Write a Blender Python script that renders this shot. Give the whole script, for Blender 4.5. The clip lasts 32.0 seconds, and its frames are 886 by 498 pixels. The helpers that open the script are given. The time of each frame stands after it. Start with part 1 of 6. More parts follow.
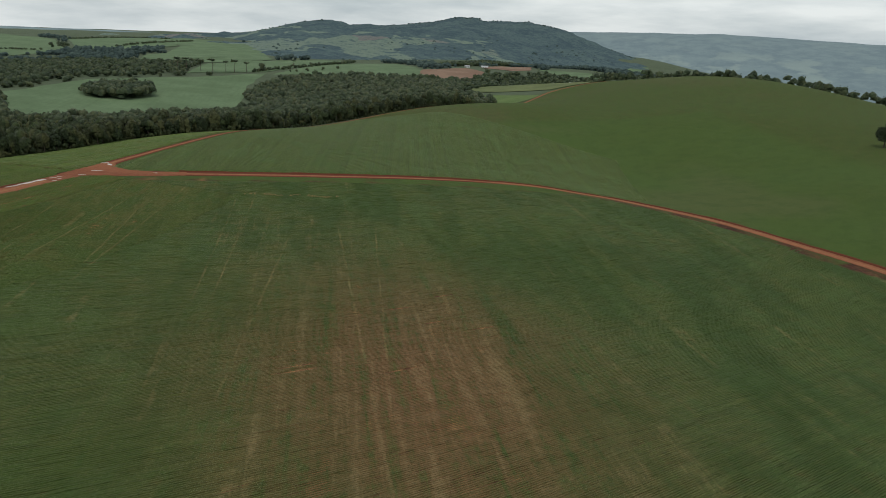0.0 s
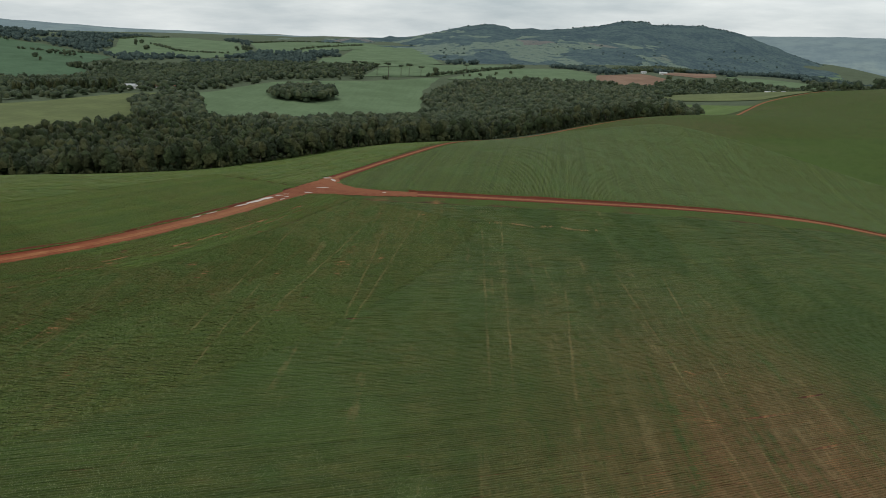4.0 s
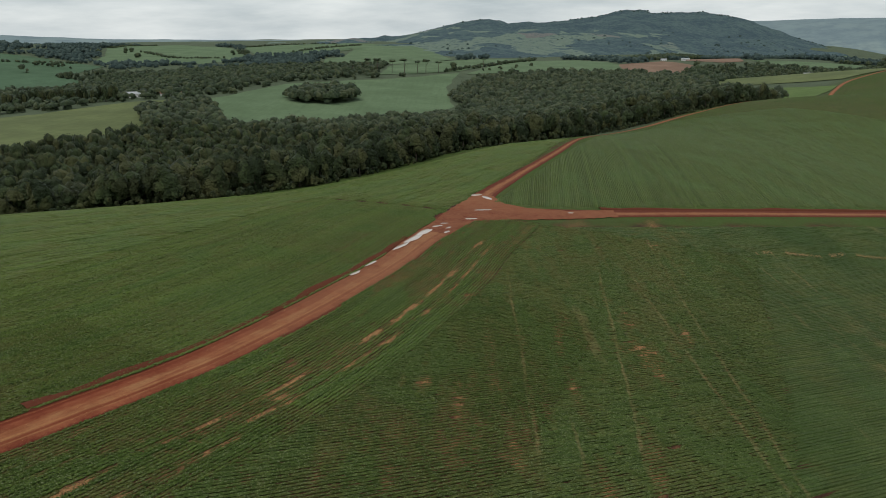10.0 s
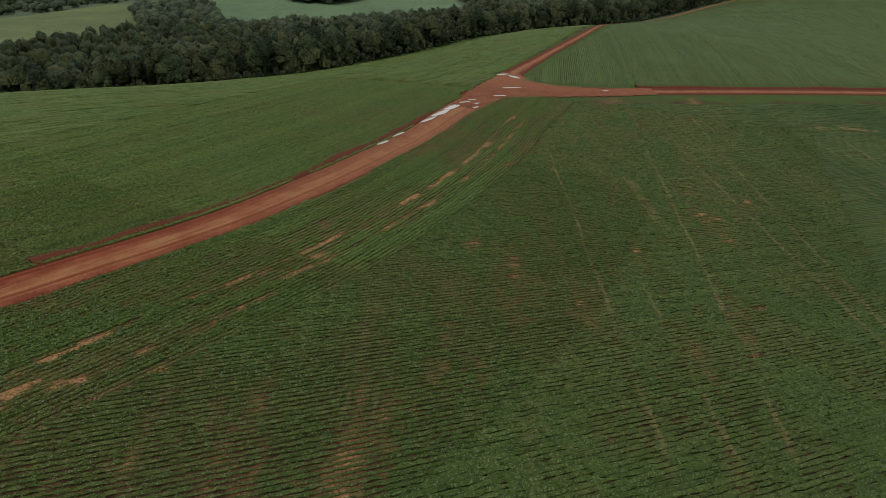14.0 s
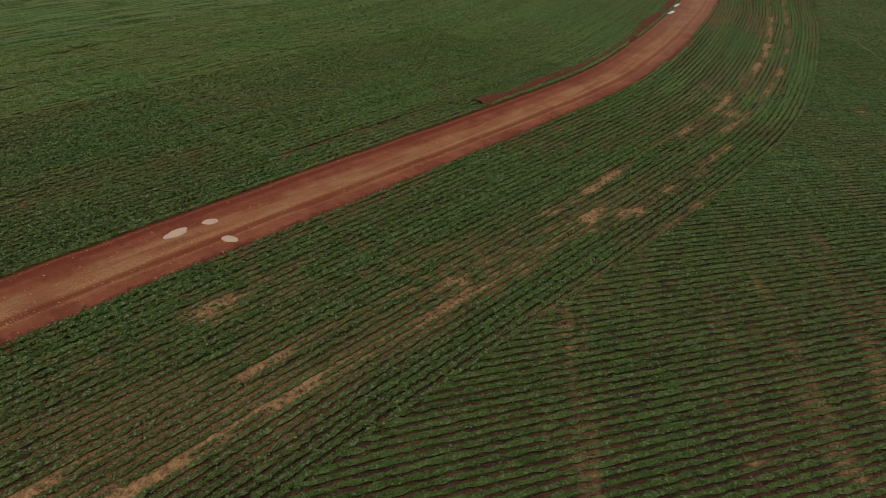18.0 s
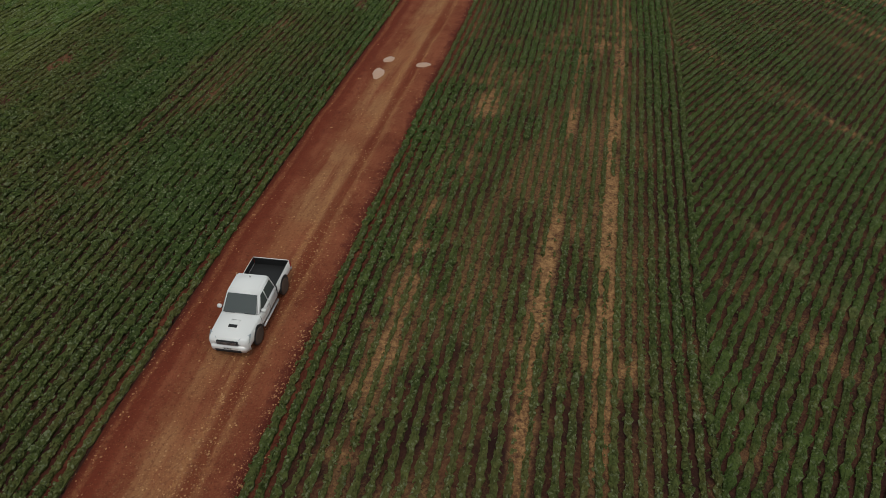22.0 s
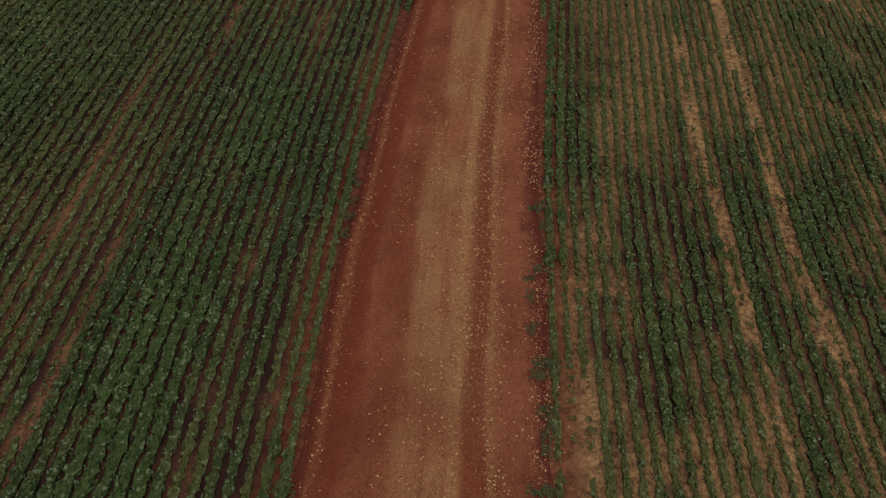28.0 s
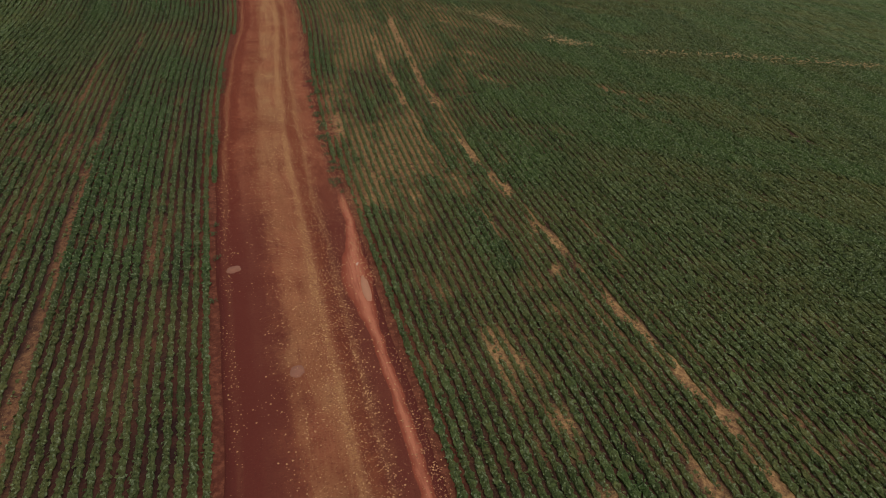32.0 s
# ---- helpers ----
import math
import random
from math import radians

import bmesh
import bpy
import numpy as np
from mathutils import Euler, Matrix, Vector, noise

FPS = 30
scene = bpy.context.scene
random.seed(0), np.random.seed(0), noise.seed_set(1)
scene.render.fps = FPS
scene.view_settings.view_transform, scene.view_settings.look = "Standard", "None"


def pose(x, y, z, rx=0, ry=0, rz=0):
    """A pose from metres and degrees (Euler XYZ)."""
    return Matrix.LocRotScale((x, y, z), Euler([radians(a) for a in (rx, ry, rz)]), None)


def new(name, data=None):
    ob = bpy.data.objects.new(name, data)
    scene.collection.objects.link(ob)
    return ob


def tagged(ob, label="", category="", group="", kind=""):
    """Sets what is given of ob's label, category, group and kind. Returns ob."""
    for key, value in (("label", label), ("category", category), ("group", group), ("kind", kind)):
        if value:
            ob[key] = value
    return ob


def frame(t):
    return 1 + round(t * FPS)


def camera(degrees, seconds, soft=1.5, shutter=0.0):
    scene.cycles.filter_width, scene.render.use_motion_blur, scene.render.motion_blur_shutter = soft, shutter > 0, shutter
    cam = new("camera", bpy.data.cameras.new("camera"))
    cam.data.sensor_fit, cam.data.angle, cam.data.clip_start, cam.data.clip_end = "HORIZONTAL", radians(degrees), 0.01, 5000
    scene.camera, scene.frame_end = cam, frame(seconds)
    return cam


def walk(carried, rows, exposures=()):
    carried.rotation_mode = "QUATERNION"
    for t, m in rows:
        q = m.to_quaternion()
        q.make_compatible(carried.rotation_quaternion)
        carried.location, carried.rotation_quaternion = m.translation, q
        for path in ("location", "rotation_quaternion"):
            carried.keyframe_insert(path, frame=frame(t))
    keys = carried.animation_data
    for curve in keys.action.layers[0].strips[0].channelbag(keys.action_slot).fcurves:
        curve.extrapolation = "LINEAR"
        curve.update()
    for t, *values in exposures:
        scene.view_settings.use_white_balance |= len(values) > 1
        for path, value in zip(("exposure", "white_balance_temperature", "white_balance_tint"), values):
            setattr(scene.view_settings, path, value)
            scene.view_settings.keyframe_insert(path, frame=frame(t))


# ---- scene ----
cam = camera(63.38, 32.0, soft=0.85)
PATH = [
    (0, pose(99.97, -129.85, 70.79, 73.157, -1.918, -9.526)),
    (0.5, pose(95.47, -121.52, 69.92, 73.031, -1.905, -5.199)),
    (1, pose(90.87, -113.64, 69.68, 73.028, -1.929, -2.952)),
    (1.5, pose(86.02, -106.55, 69.44, 73.064, -1.876, -2.281)),
    (2, pose(80.81, -99.15, 69.09, 73.089, -1.796, -1.931)),
    (2.5, pose(75.37, -92.05, 68.70, 73.121, -1.870, -0.987)),
    (3, pose(70.15, -84.88, 68.15, 73.128, -1.829, 0.294)),
    (3.5, pose(64.54, -77.54, 67.74, 73.122, -1.833, 1.367)),
    (5.5, pose(40.69, -50.46, 64.66, 73.240, -1.737, 3.214)),
    (6, pose(34.30, -43.91, 63.96, 73.245, -1.733, 3.317)),
    (6.5, pose(27.83, -36.72, 62.98, 73.249, -1.713, 3.380)),
    (7, pose(21.48, -29.70, 61.96, 73.253, -1.631, 3.457)),
    (7.5, pose(15.21, -22.74, 60.80, 73.193, -1.390, 3.171)),
    (8, pose(9.36, -15.29, 59.37, 73.200, -1.079, 1.988)),
    (8.5, pose(4.26, -7.82, 58.00, 73.189, -0.674, 0.798)),
    (9, pose(0.00, 0.00, 56.64, 73.159, -0.323, 0.095)),
    (9.5, pose(-3.38, 7.31, 55.41, 73.278, 0.034, -0.078)),
    (10, pose(-5.63, 13.02, 53.90, 73.149, 0.426, 0.721)),
    (10.5, pose(-7.10, 16.82, 52.46, 72.389, 0.716, 1.288)),
    (11, pose(-7.96, 18.91, 50.93, 71.522, 0.998, 1.260)),
    (11.5, pose(-8.37, 19.88, 49.24, 70.523, 1.261, 0.993)),
    (12, pose(-8.43, 20.10, 47.77, 69.626, 1.333, 0.517)),
    (12.5, pose(-8.46, 20.36, 46.24, 68.837, 1.324, 0.209)),
    (13, pose(-8.91, 20.42, 45.01, 68.096, 1.169, 0.164)),
    (13.5, pose(-9.86, 20.46, 43.83, 67.267, 0.978, 0.078)),
    (15.5, pose(-22.51, 19.41, 41.27, 63.362, -0.105, 5.224)),
    (16, pose(-27.63, 18.79, 40.86, 62.350, -0.241, 5.477)),
    (16.5, pose(-33.18, 18.08, 40.54, 61.259, -0.406, 5.669)),
    (17, pose(-38.86, 17.19, 39.97, 60.347, -0.305, 5.866)),
    (17.5, pose(-45.03, 16.32, 39.54, 59.346, -0.345, 5.923)),
    (18, pose(-51.39, 15.49, 38.80, 58.471, -0.200, 5.569)),
    (18.5, pose(-57.43, 14.67, 38.48, 57.544, 0.024, 2.479)),
    (19, pose(-63.58, 13.95, 38.38, 56.442, 0.593, -10.200)),
    (19.5, pose(-69.46, 13.57, 38.13, 55.262, 0.781, -16.967)),
    (20, pose(-74.43, 13.33, 38.14, 54.178, 1.086, -19.029)),
    (20.5, pose(-78.75, 13.07, 38.29, 53.086, 1.380, -19.468)),
    (21, pose(-82.45, 12.40, 38.25, 52.214, 2.019, -20.080)),
    (21.5, pose(-85.98, 11.15, 38.12, 51.206, 2.101, -22.044)),
    (22, pose(-89.52, 9.17, 38.04, 50.099, 2.179, -26.119)),
    (22.5, pose(-93.15, 6.35, 38.05, 48.871, 2.131, -28.832)),
    (23, pose(-97.15, 2.89, 37.76, 47.775, 2.201, -30.319)),
    (23.5, pose(-101.61, -1.15, 37.49, 46.486, 2.211, -31.016)),
    (24, pose(-106.45, -5.78, 37.51, 44.848, 2.452, -31.395)),
    (24.5, pose(-111.91, -10.43, 37.76, 42.761, 1.770, -31.686)),
    (25, pose(-117.52, -16.03, 37.72, 41.741, 1.630, -31.614)),
    (25.5, pose(-123.36, -21.99, 37.81, 40.648, 1.707, -31.654)),
    (27.5, pose(-148.06, -37.20, 38.09, 38.932, 0.292, -40.409)),
    (28, pose(-154.97, -43.42, 38.20, 39.153, 0.339, -40.374)),
    (28.5, pose(-161.71, -49.74, 38.57, 38.778, 0.169, -40.265)),
    (29, pose(-168.21, -56.30, 39.13, 38.541, 0.157, -40.431)),
    (29.5, pose(-174.04, -62.60, 40.17, 39.237, 0.122, -40.675)),
    (30, pose(-178.89, -67.77, 41.14, 40.558, 0.156, -41.041)),
    (30.5, pose(-182.77, -71.75, 41.63, 44.766, -0.013, -41.200)),
    (31, pose(-185.43, -74.44, 41.96, 50.398, -0.220, -43.884)),
    (31.5, pose(-186.84, -75.77, 42.05, 54.156, -0.641, -49.324)),
    (32, pose(-187.46, -76.38, 42.10, 54.697, -1.112, -57.268)),
]
walk(cam, PATH, exposures=((0, -0.04), (9, -0.04), (13, -0.07), (19, -0.2), (22, -0.35), (25, -0.40), (28, -0.32), (29.5, -0.30), (30.5, -0.16), (32, 0.02)))

# ---- light: an overcast sky with a weak, wide sun ----
SUN_EL, SUN_AZ = radians(66), radians(200)
world = bpy.data.worlds.new("overcast_sky")
scene.world = world
world.use_nodes = True
wn = world.node_tree
wn.nodes.clear()


def wnode(kind, **inputs):
    n = wn.nodes.new(kind)
    for k, v in inputs.items():
        n.inputs[k].default_value = v
    return n


sky = wnode("ShaderNodeTexSky")
sky.sky_type, sky.sun_disc = "NISHITA", False
sky.sun_elevation, sky.sun_rotation = SUN_EL, SUN_AZ
sky_scale = wnode("ShaderNodeVectorMath")
sky_scale.operation = "SCALE"
sky_scale.inputs["Scale"].default_value = 0.09
coord = wnode("ShaderNodeTexCoord")
stretch = wnode("ShaderNodeMapping")
stretch.inputs["Scale"].default_value = (1.6, 1.6, 9.0)
cloud = wnode("ShaderNodeTexNoise", Scale=2.6, Detail=7.0, Roughness=0.55)
ramp = wnode("ShaderNodeValToRGB")
ramp.color_ramp.elements[0].position, ramp.color_ramp.elements[0].color = 0.34, (0.54, 0.62, 0.66, 1)
ramp.color_ramp.elements[1].position, ramp.color_ramp.elements[1].color = 0.66, (0.95, 1.0, 1.0, 1)
blend = wnode("ShaderNodeMix")
blend.data_type = "RGBA"
blend.inputs[0].default_value = 0.86
back = wnode("ShaderNodeBackground", Strength=0.93)
wout = wnode("ShaderNodeOutputWorld")
for a, b in ((sky.outputs[0], sky_scale.inputs[0]), (coord.outputs["Generated"], stretch.inputs[0]),
             (stretch.outputs[0], cloud.inputs["Vector"]), (cloud.outputs["Fac"], ramp.inputs[0]),
             (sky_scale.outputs[0], blend.inputs[6]), (ramp.outputs[0], blend.inputs[7]),
             (blend.outputs[2], back.inputs[0]), (back.outputs[0], wout.inputs[0])):
    wn.links.new(a, b)
lamp = bpy.data.lights.new("sun", "SUN")
lamp.energy, lamp.angle, lamp.color = 1.05, radians(14), (1.0, 0.96, 0.9)
sun = new("sun", lamp)
sun.rotation_euler = (radians(90) - SUN_EL, 0, -SUN_AZ + radians(180))

# ---- tools ----
from mathutils import geometry


def mesh_np(name, verts, quads=None, tris=None, smooth=False, attrs=None):
    """A mesh from arrays of corners, four-sided and three-sided faces, with named values per corner."""
    me = bpy.data.meshes.new(name)
    verts = np.asarray(verts, np.float32).reshape(-1, 3)
    loops, sizes = [], []
    for faces, n in ((quads, 4), (tris, 3)):
        if faces is not None and len(faces):
            faces = np.asarray(faces, np.int32).reshape(-1, n)
            loops.append(faces.ravel())
            sizes.append(np.full(len(faces), n, np.int32))
    loops, sizes = np.concatenate(loops), np.concatenate(sizes)
    me.vertices.add(len(verts))
    me.vertices.foreach_set("co", verts.ravel())
    me.loops.add(len(loops))
    me.loops.foreach_set("vertex_index", loops)
    me.polygons.add(len(sizes))
    starts = np.concatenate([[0], np.cumsum(sizes)[:-1]]).astype(np.int32)
    me.polygons.foreach_set("loop_start", starts)
    me.polygons.foreach_set("loop_total", sizes)
    me.polygons.foreach_set("use_smooth", np.full(len(sizes), smooth))
    for key, values in (attrs or {}).items():
        at = me.attributes.new(key, "FLOAT", "POINT")
        at.data.foreach_set("value", np.asarray(values, np.float32))
    me.update(calc_edges=True)
    return me


def part(name, data, material, parent=None, label=""):
    """Links a bmesh or a mesh as one object under a thing or a part."""
    if isinstance(data, bmesh.types.BMesh):
        me = bpy.data.meshes.new(name)
        data.to_mesh(me)
        data.free()
    else:
        me = data
    ob = new(name, me)
    if material is not None and not me.materials:
        me.materials.append(material)
    ob.parent = parent
    return tagged(ob, label)


def hash2(i, j, seed):
    h = (i.astype(np.int64) * 374761393 + j.astype(np.int64) * 668265263 + seed * 982451653) & 0x7FFFFFFF
    h = ((h ^ (h >> 13)) * 1274126177) & 0x7FFFFFFF
    return ((h ^ (h >> 16)) & 0xFFFF) / 65535.0


def vnoise(x, y, seed=0):
    """Smooth value noise, 0 to 1."""
    i, j = np.floor(x), np.floor(y)
    u, v = x - i, y - j
    u, v = u * u * (3 - 2 * u), v * v * (3 - 2 * v)
    a, b = hash2(i, j, seed), hash2(i + 1, j, seed)
    c, d = hash2(i, j + 1, seed), hash2(i + 1, j + 1, seed)
    return (a * (1 - u) + b * u) * (1 - v) + (c * (1 - u) + d * u) * v


def smooth(a, b, x):
    t = np.clip((x - a) / (b - a), 0, 1)
    return t * t * (3 - 2 * t)


def inside(poly, x, y):
    """Which points lie inside a polygon."""
    x, y = np.asarray(x, float), np.asarray(y, float)
    hit = np.zeros(x.shape, bool)
    for (ax, ay), (bx, by) in zip(poly, poly[1:] + poly[:1]):
        cross = (ay > y) != (by > y)
        hit ^= cross & (x < (bx - ax) * (y - ay) / ((by - ay) if by != ay else 1e-9) + ax)
    return hit


def resample(points, step):
    """A smooth line through points, as evenly spaced points with unit normals to its right."""
    p = np.array(points, float)
    p = np.vstack([2 * p[0] - p[1], p, 2 * p[-1] - p[-2]])
    out = []
    for a, b, c, d in zip(p[:-3], p[1:-2], p[2:-1], p[3:]):
        t = np.linspace(0, 1, 40, endpoint=False)[:, None]
        out.append(0.5 * (2 * b + (c - a) * t + (2 * a - 5 * b + 4 * c - d) * t**2 + (3 * b - a - 3 * c + d) * t**3))
    q = np.vstack(out + [p[-2:-1]])
    s = np.concatenate([[0], np.cumsum(np.hypot(*np.diff(q, axis=0).T))])
    at = np.arange(0, s[-1], step)
    q = np.stack([np.interp(at, s, q[:, n]) for n in range(q.shape[1])], 1)
    d = np.gradient(q[:, :2], axis=0)
    d /= np.hypot(*d.T)[:, None]
    return q, np.stack([d[:, 1], -d[:, 0]], 1)

# ---- the lie of the land: hills and hollows as x, y, radius, height ----
BASE = 8.6
HILLS_NEAR = [
    (180, 100, 90, -2.8), (-200, 500, 140, -18.9), (120, -140, 90, -6.3), (300, 280, 90, -21.9), (-180, 280, 90, -7.0),
    (-300, -80, 90, 20.5), (300, 40, 90, -22.2), (-180, 100, 90, 8.1), (0, 340, 90, 16.0), (-300, 100, 90, -8.0),
    (240, 520, 90, 19.1), (240, -200, 90, -19.6), (-300, 520, 90, 2.2), (-300, 340, 90, -16.8), (-100, 700, 140, -13.5),
    (240, 160, 90, -2.9), (-60, 100, 90, 5.6), (60, 160, 90, -6.9), (-60, 400, 90, -16.7), (120, -20, 90, -8.2), (60, 520, 90, -3.2),
    (-125, 185, 50, 4.2), (-165, 280, 60, -6.0)]
HILLS_FAR = [
    (-300, 1000, 350, -27.6), (200, 700, 200, -16.1), (300, 1600, 350, -0.2), (-600, 1600, 350, -19.2), (500, 600, 140, 45.3),
    (-250, 1150, 200, 15.4), (-1500, 1900, 350, 44.6), (50, 1000, 200, -22.2), (-700, 550, 200, -41.6), (500, 1000, 200, 33.1),
    (-700, 1150, 200, -17.2), (1200, 1000, 350, -49.6), (800, 250, 200, -30.7), (800, 1600, 250, 15), (800, 700, 200, 8.5),
    (500, 300, 140, 16.1), (-300, 1900, 350, 12.9), (300, 1900, 350, -25.6), (-500, 100, 140, -14.2), (500, 1150, 200, -43.2),
    (-200, 3300, 800, 7.4), (2500, 2200, 800, -95), (1450, 1300, 330, -70), (1250, 2300, 450, -45), (1100, 900, 220, -30), (400, 600, 140, -23.1), (-900, 1900, 350, -13.4)]

def height(x, y):
    x, y = np.asarray(x, float), np.asarray(y, float)
    z = np.full(x.shape, BASE)
    for cx, cy, r, h in HILLS_NEAR + HILLS_FAR:
        z = z + h * np.exp(-((x - cx) ** 2 + (y - cy) ** 2) / (2 * r * r))
    z = z - 150 * smooth(1500, 2700, x) * smooth(500, 1500, y)
    return z + smooth(1500, 3200, y) * 9 * (vnoise(x / 160, y / 160, 5) - 0.5)


# ---- roads: centre lines with widths ----
MAIN = [(-300, -190, 9), (-230, -118.5, 9), (-180.2, -69.4, 9), (-166.6, -54.7, 9), (-153.2, -39.8, 8.8), (-139.3, -25.4, 8.3), (-124.8, -11.6, 7.4),
        (-111.7, 3.4, 7), (-99.6, 19.3, 6.5), (-87.6, 35.3, 6.5), (-75.2, 51.1, 6.5), (-62.9, 66.8, 6.5), (-51, 82.9, 6.3), (-40.1, 99.7, 6.4),
        (-31.7, 118, 6.6), (-24.6, 136.6, 6.5), (-18, 155.6, 6.5), (-12.5, 174.9, 7.2), (-5, 195, 9), (1, 212, 9)]
NORTH = [(1, 208, 9), (4, 224, 7), (16, 251, 4.8), (36, 296, 4.2), (59, 361, 2.8), (90, 423, 2.6), (135, 482, 4.6), (180, 520, 2.4), (250, 590, 2.2),
         (310, 640, 4.0), (350, 700, 4.0), (385, 745, 4.2), (430, 775, 4.2), (520, 840, 4), (640, 930, 4)]
EAST = [(-6, 197, 6), (14, 204.5, 8.5), (37, 208.5, 6.4), (72, 215, 5.6), (112, 222.5, 5.2), (150, 232, 5), (197, 244.5, 4.6), (221, 247, 4.4), (240, 240, 4.4),
        (260, 225, 4.4), (284, 185, 4.4), (302, 141, 4.4), (318, 104, 4.4), (330, 60, 4.4), (340, 0, 4.4), (345, -80, 4.4)]
main_c, main_n = resample(MAIN, 0.25)


def main_offset(x, y):
    """Distance from the main road's centre line, positive to its right, and the place along it."""
    c, n = main_c[::12, :2], main_n[::12]
    x, y = np.ravel(x), np.ravel(y)
    off, along = np.empty(len(x)), np.empty(len(x))
    for a in range(0, len(x), 20000):
        px, py = x[a:a + 20000, None], y[a:a + 20000, None]
        k = ((px - c[:, 0]) ** 2 + (py - c[:, 1]) ** 2).argmin(1)
        d = np.stack([px[:, 0] - c[k, 0], py[:, 0] - c[k, 1]], 1)
        off[a:a + 20000] = (d * n[k]).sum(1)
        along[a:a + 20000] = k * 3.0 + d[:, 0] * -n[k, 1] + d[:, 1] * n[k, 0]
    return off, along


ROW = 0.56                       # distance between crop rows
INNER = radians(25)              # direction of the inner field's rows
HEAD = 21.0                      # width of the headland whose rows follow the road


TRACKS_ROAD = [(13.2, 0.42), (16.3, 0.46), (-13.2, 0.38), (-16.0, 0.38)]      # wheel tracks that follow the road
# wheel tracks across the field: x where y is 100, lean, half width, start and end in y
TRACKS_FIELD = [(-19.4, 0.03, 0.16, 48, 82), (-18.6, -0.01, 0.16, 46, 66), (-47.0, 0.0, 0.20, 36, 55), (-44.6, 0.03, 0.18, 34, 51), (4.5, 0.02, 0.22, 62, 150), (9.5, 0.0, 0.20, 50, 92), (18.5, 0.12, 0.24, 66, 160), (32.5, 0.0, 0.28, 84, 160), (36.0, 0.08, 0.26, 70, 185),
                (65.5, 0.0, 0.30, 60, 172), (71.0, 0.02, 0.26, 62, 184), (86.5, 0.09, 0.30, 10, 120), (108.0, -0.03, 0.34, -60, 140), (119.0, 0.05, 0.30, 0, 140)]
# strips where the crop failed along the road: distance from its centre line, start and end along it, half width, share of plants lost
STRIPS_EAST = [(13.2, 172, 205, 0.36, 0.95), (14.8, 176, 200, 0.7, 0.48), (18.0, 176, 192, 0.5, 0.40), (16.3, 168, 206, 0.45, 0.95), (13.2, 206, 250, 0.45, 0.80), (16.1, 206, 250, 0.55, 0.90), (14.6, 206, 222, 0.7, 0.50), (10.0, 205, 232, 0.30, 0.55), (19.6, 176, 200, 0.30, 0.50), (11.4, 176, 196, 0.30, 0.50), (13.2, 274, 318, 0.45, 0.80), (15.7, 274, 300, 0.36, 0.90), (17.1, 274, 299, 0.42, 1.0),
               (14.4, 284, 297, 0.30, 0.65), (16.3, 308, 336, 0.55, 1.0), (13.4, 310, 345, 0.40, 0.75), (14.8, 318, 332, 0.8, 0.45), (16.3, 340, 354, 0.45, 0.75), (16.3, 358, 369, 0.65, 1.0), (13.8, 357, 369, 0.55, 0.85),
               (13.2, 376, 397, 0.52, 0.88), (16.2, 384, 432, 0.45, 0.74), (13.4, 402, 430, 0.68, 0.88), (13.4, 434, 476, 0.68, 0.85), (16.2, 436, 476, 0.58, 0.74)]
STRIPS_WEST = [(-13.4, 176, 242, 0.40, 0.82), (-16.0, 197, 240, 0.36, 0.75), (-14.8, 210, 234, 0.6, 0.40), (-7.7, 205, 216, 0.45, 0.45), (-16.6, 291, 306, 0.40, 0.70), (-13.3, 310, 350, 0.35, 0.60), (-12.2, 317, 332, 0.40, 0.55), (-6.2, 346, 372, 0.70, 0.65), (-12.7, 448, 468, 0.8, 0.55), (-24.8, 196, 226, 0.40, 0.45)]
# bare patches: x, y, half length, half width, direction in degrees
BARE = [(-10, 101, 3.4, 2.6, 20), (11.7, 173.5, 3.5, 1.4, 10), (-20, 85, 2.0, 0.9, 60), (-12, 80, 1.6, 1.2, 0), (88, 183, 18, 0.7, 4), (-39, 46, 1.2, 1.0, 0), (-38, 42, 1.3, 1.2, 20),
        (14, 88, 2.2, 0.9, 75), (31, 91, 2.0, 0.9, 75), (52, 180, 3, 0.9, 5), (-109, -6, 5.5, 2.6, 95), (-103, -10, 6.5, 2.6, 85), (-113, 1, 5, 2.0, 60), (-98, -1, 9, 1.6, 55), (-70, 15, 7, 0.4, -80),
        (-106.7, -38, 7, 1.1, 95), (-103.5, -51, 7, 1.5, 115), (-94.5, -65, 13, 1.3, 122), (-71, -68, 9, 1.0, 117), (-117, -72, 9, 0.7, 60)]


def drift(along):
    """How far the headland's wheel tracks stray from their mean line."""
    return np.interp(along, [172, 178, 186, 192, 200, 208, 217, 225, 246, 262, 285, 326, 342, 360, 370, 390, 413, 430, 450, 480],
                     [3.1, 2.6, 2.0, 1.5, 0.6, -0.2, -0.5, -0.9, -1.5, -0.8, -0.1, -0.1, 0.1, -0.3, -0.8, -0.3, 0.3, 0.3, -0.4, -0.8])


BEYOND_EAST = [p[:2] for p in EAST] + [(345, -400), (1500, -400), (1500, 1500), (0, 1500), (2, 215)]


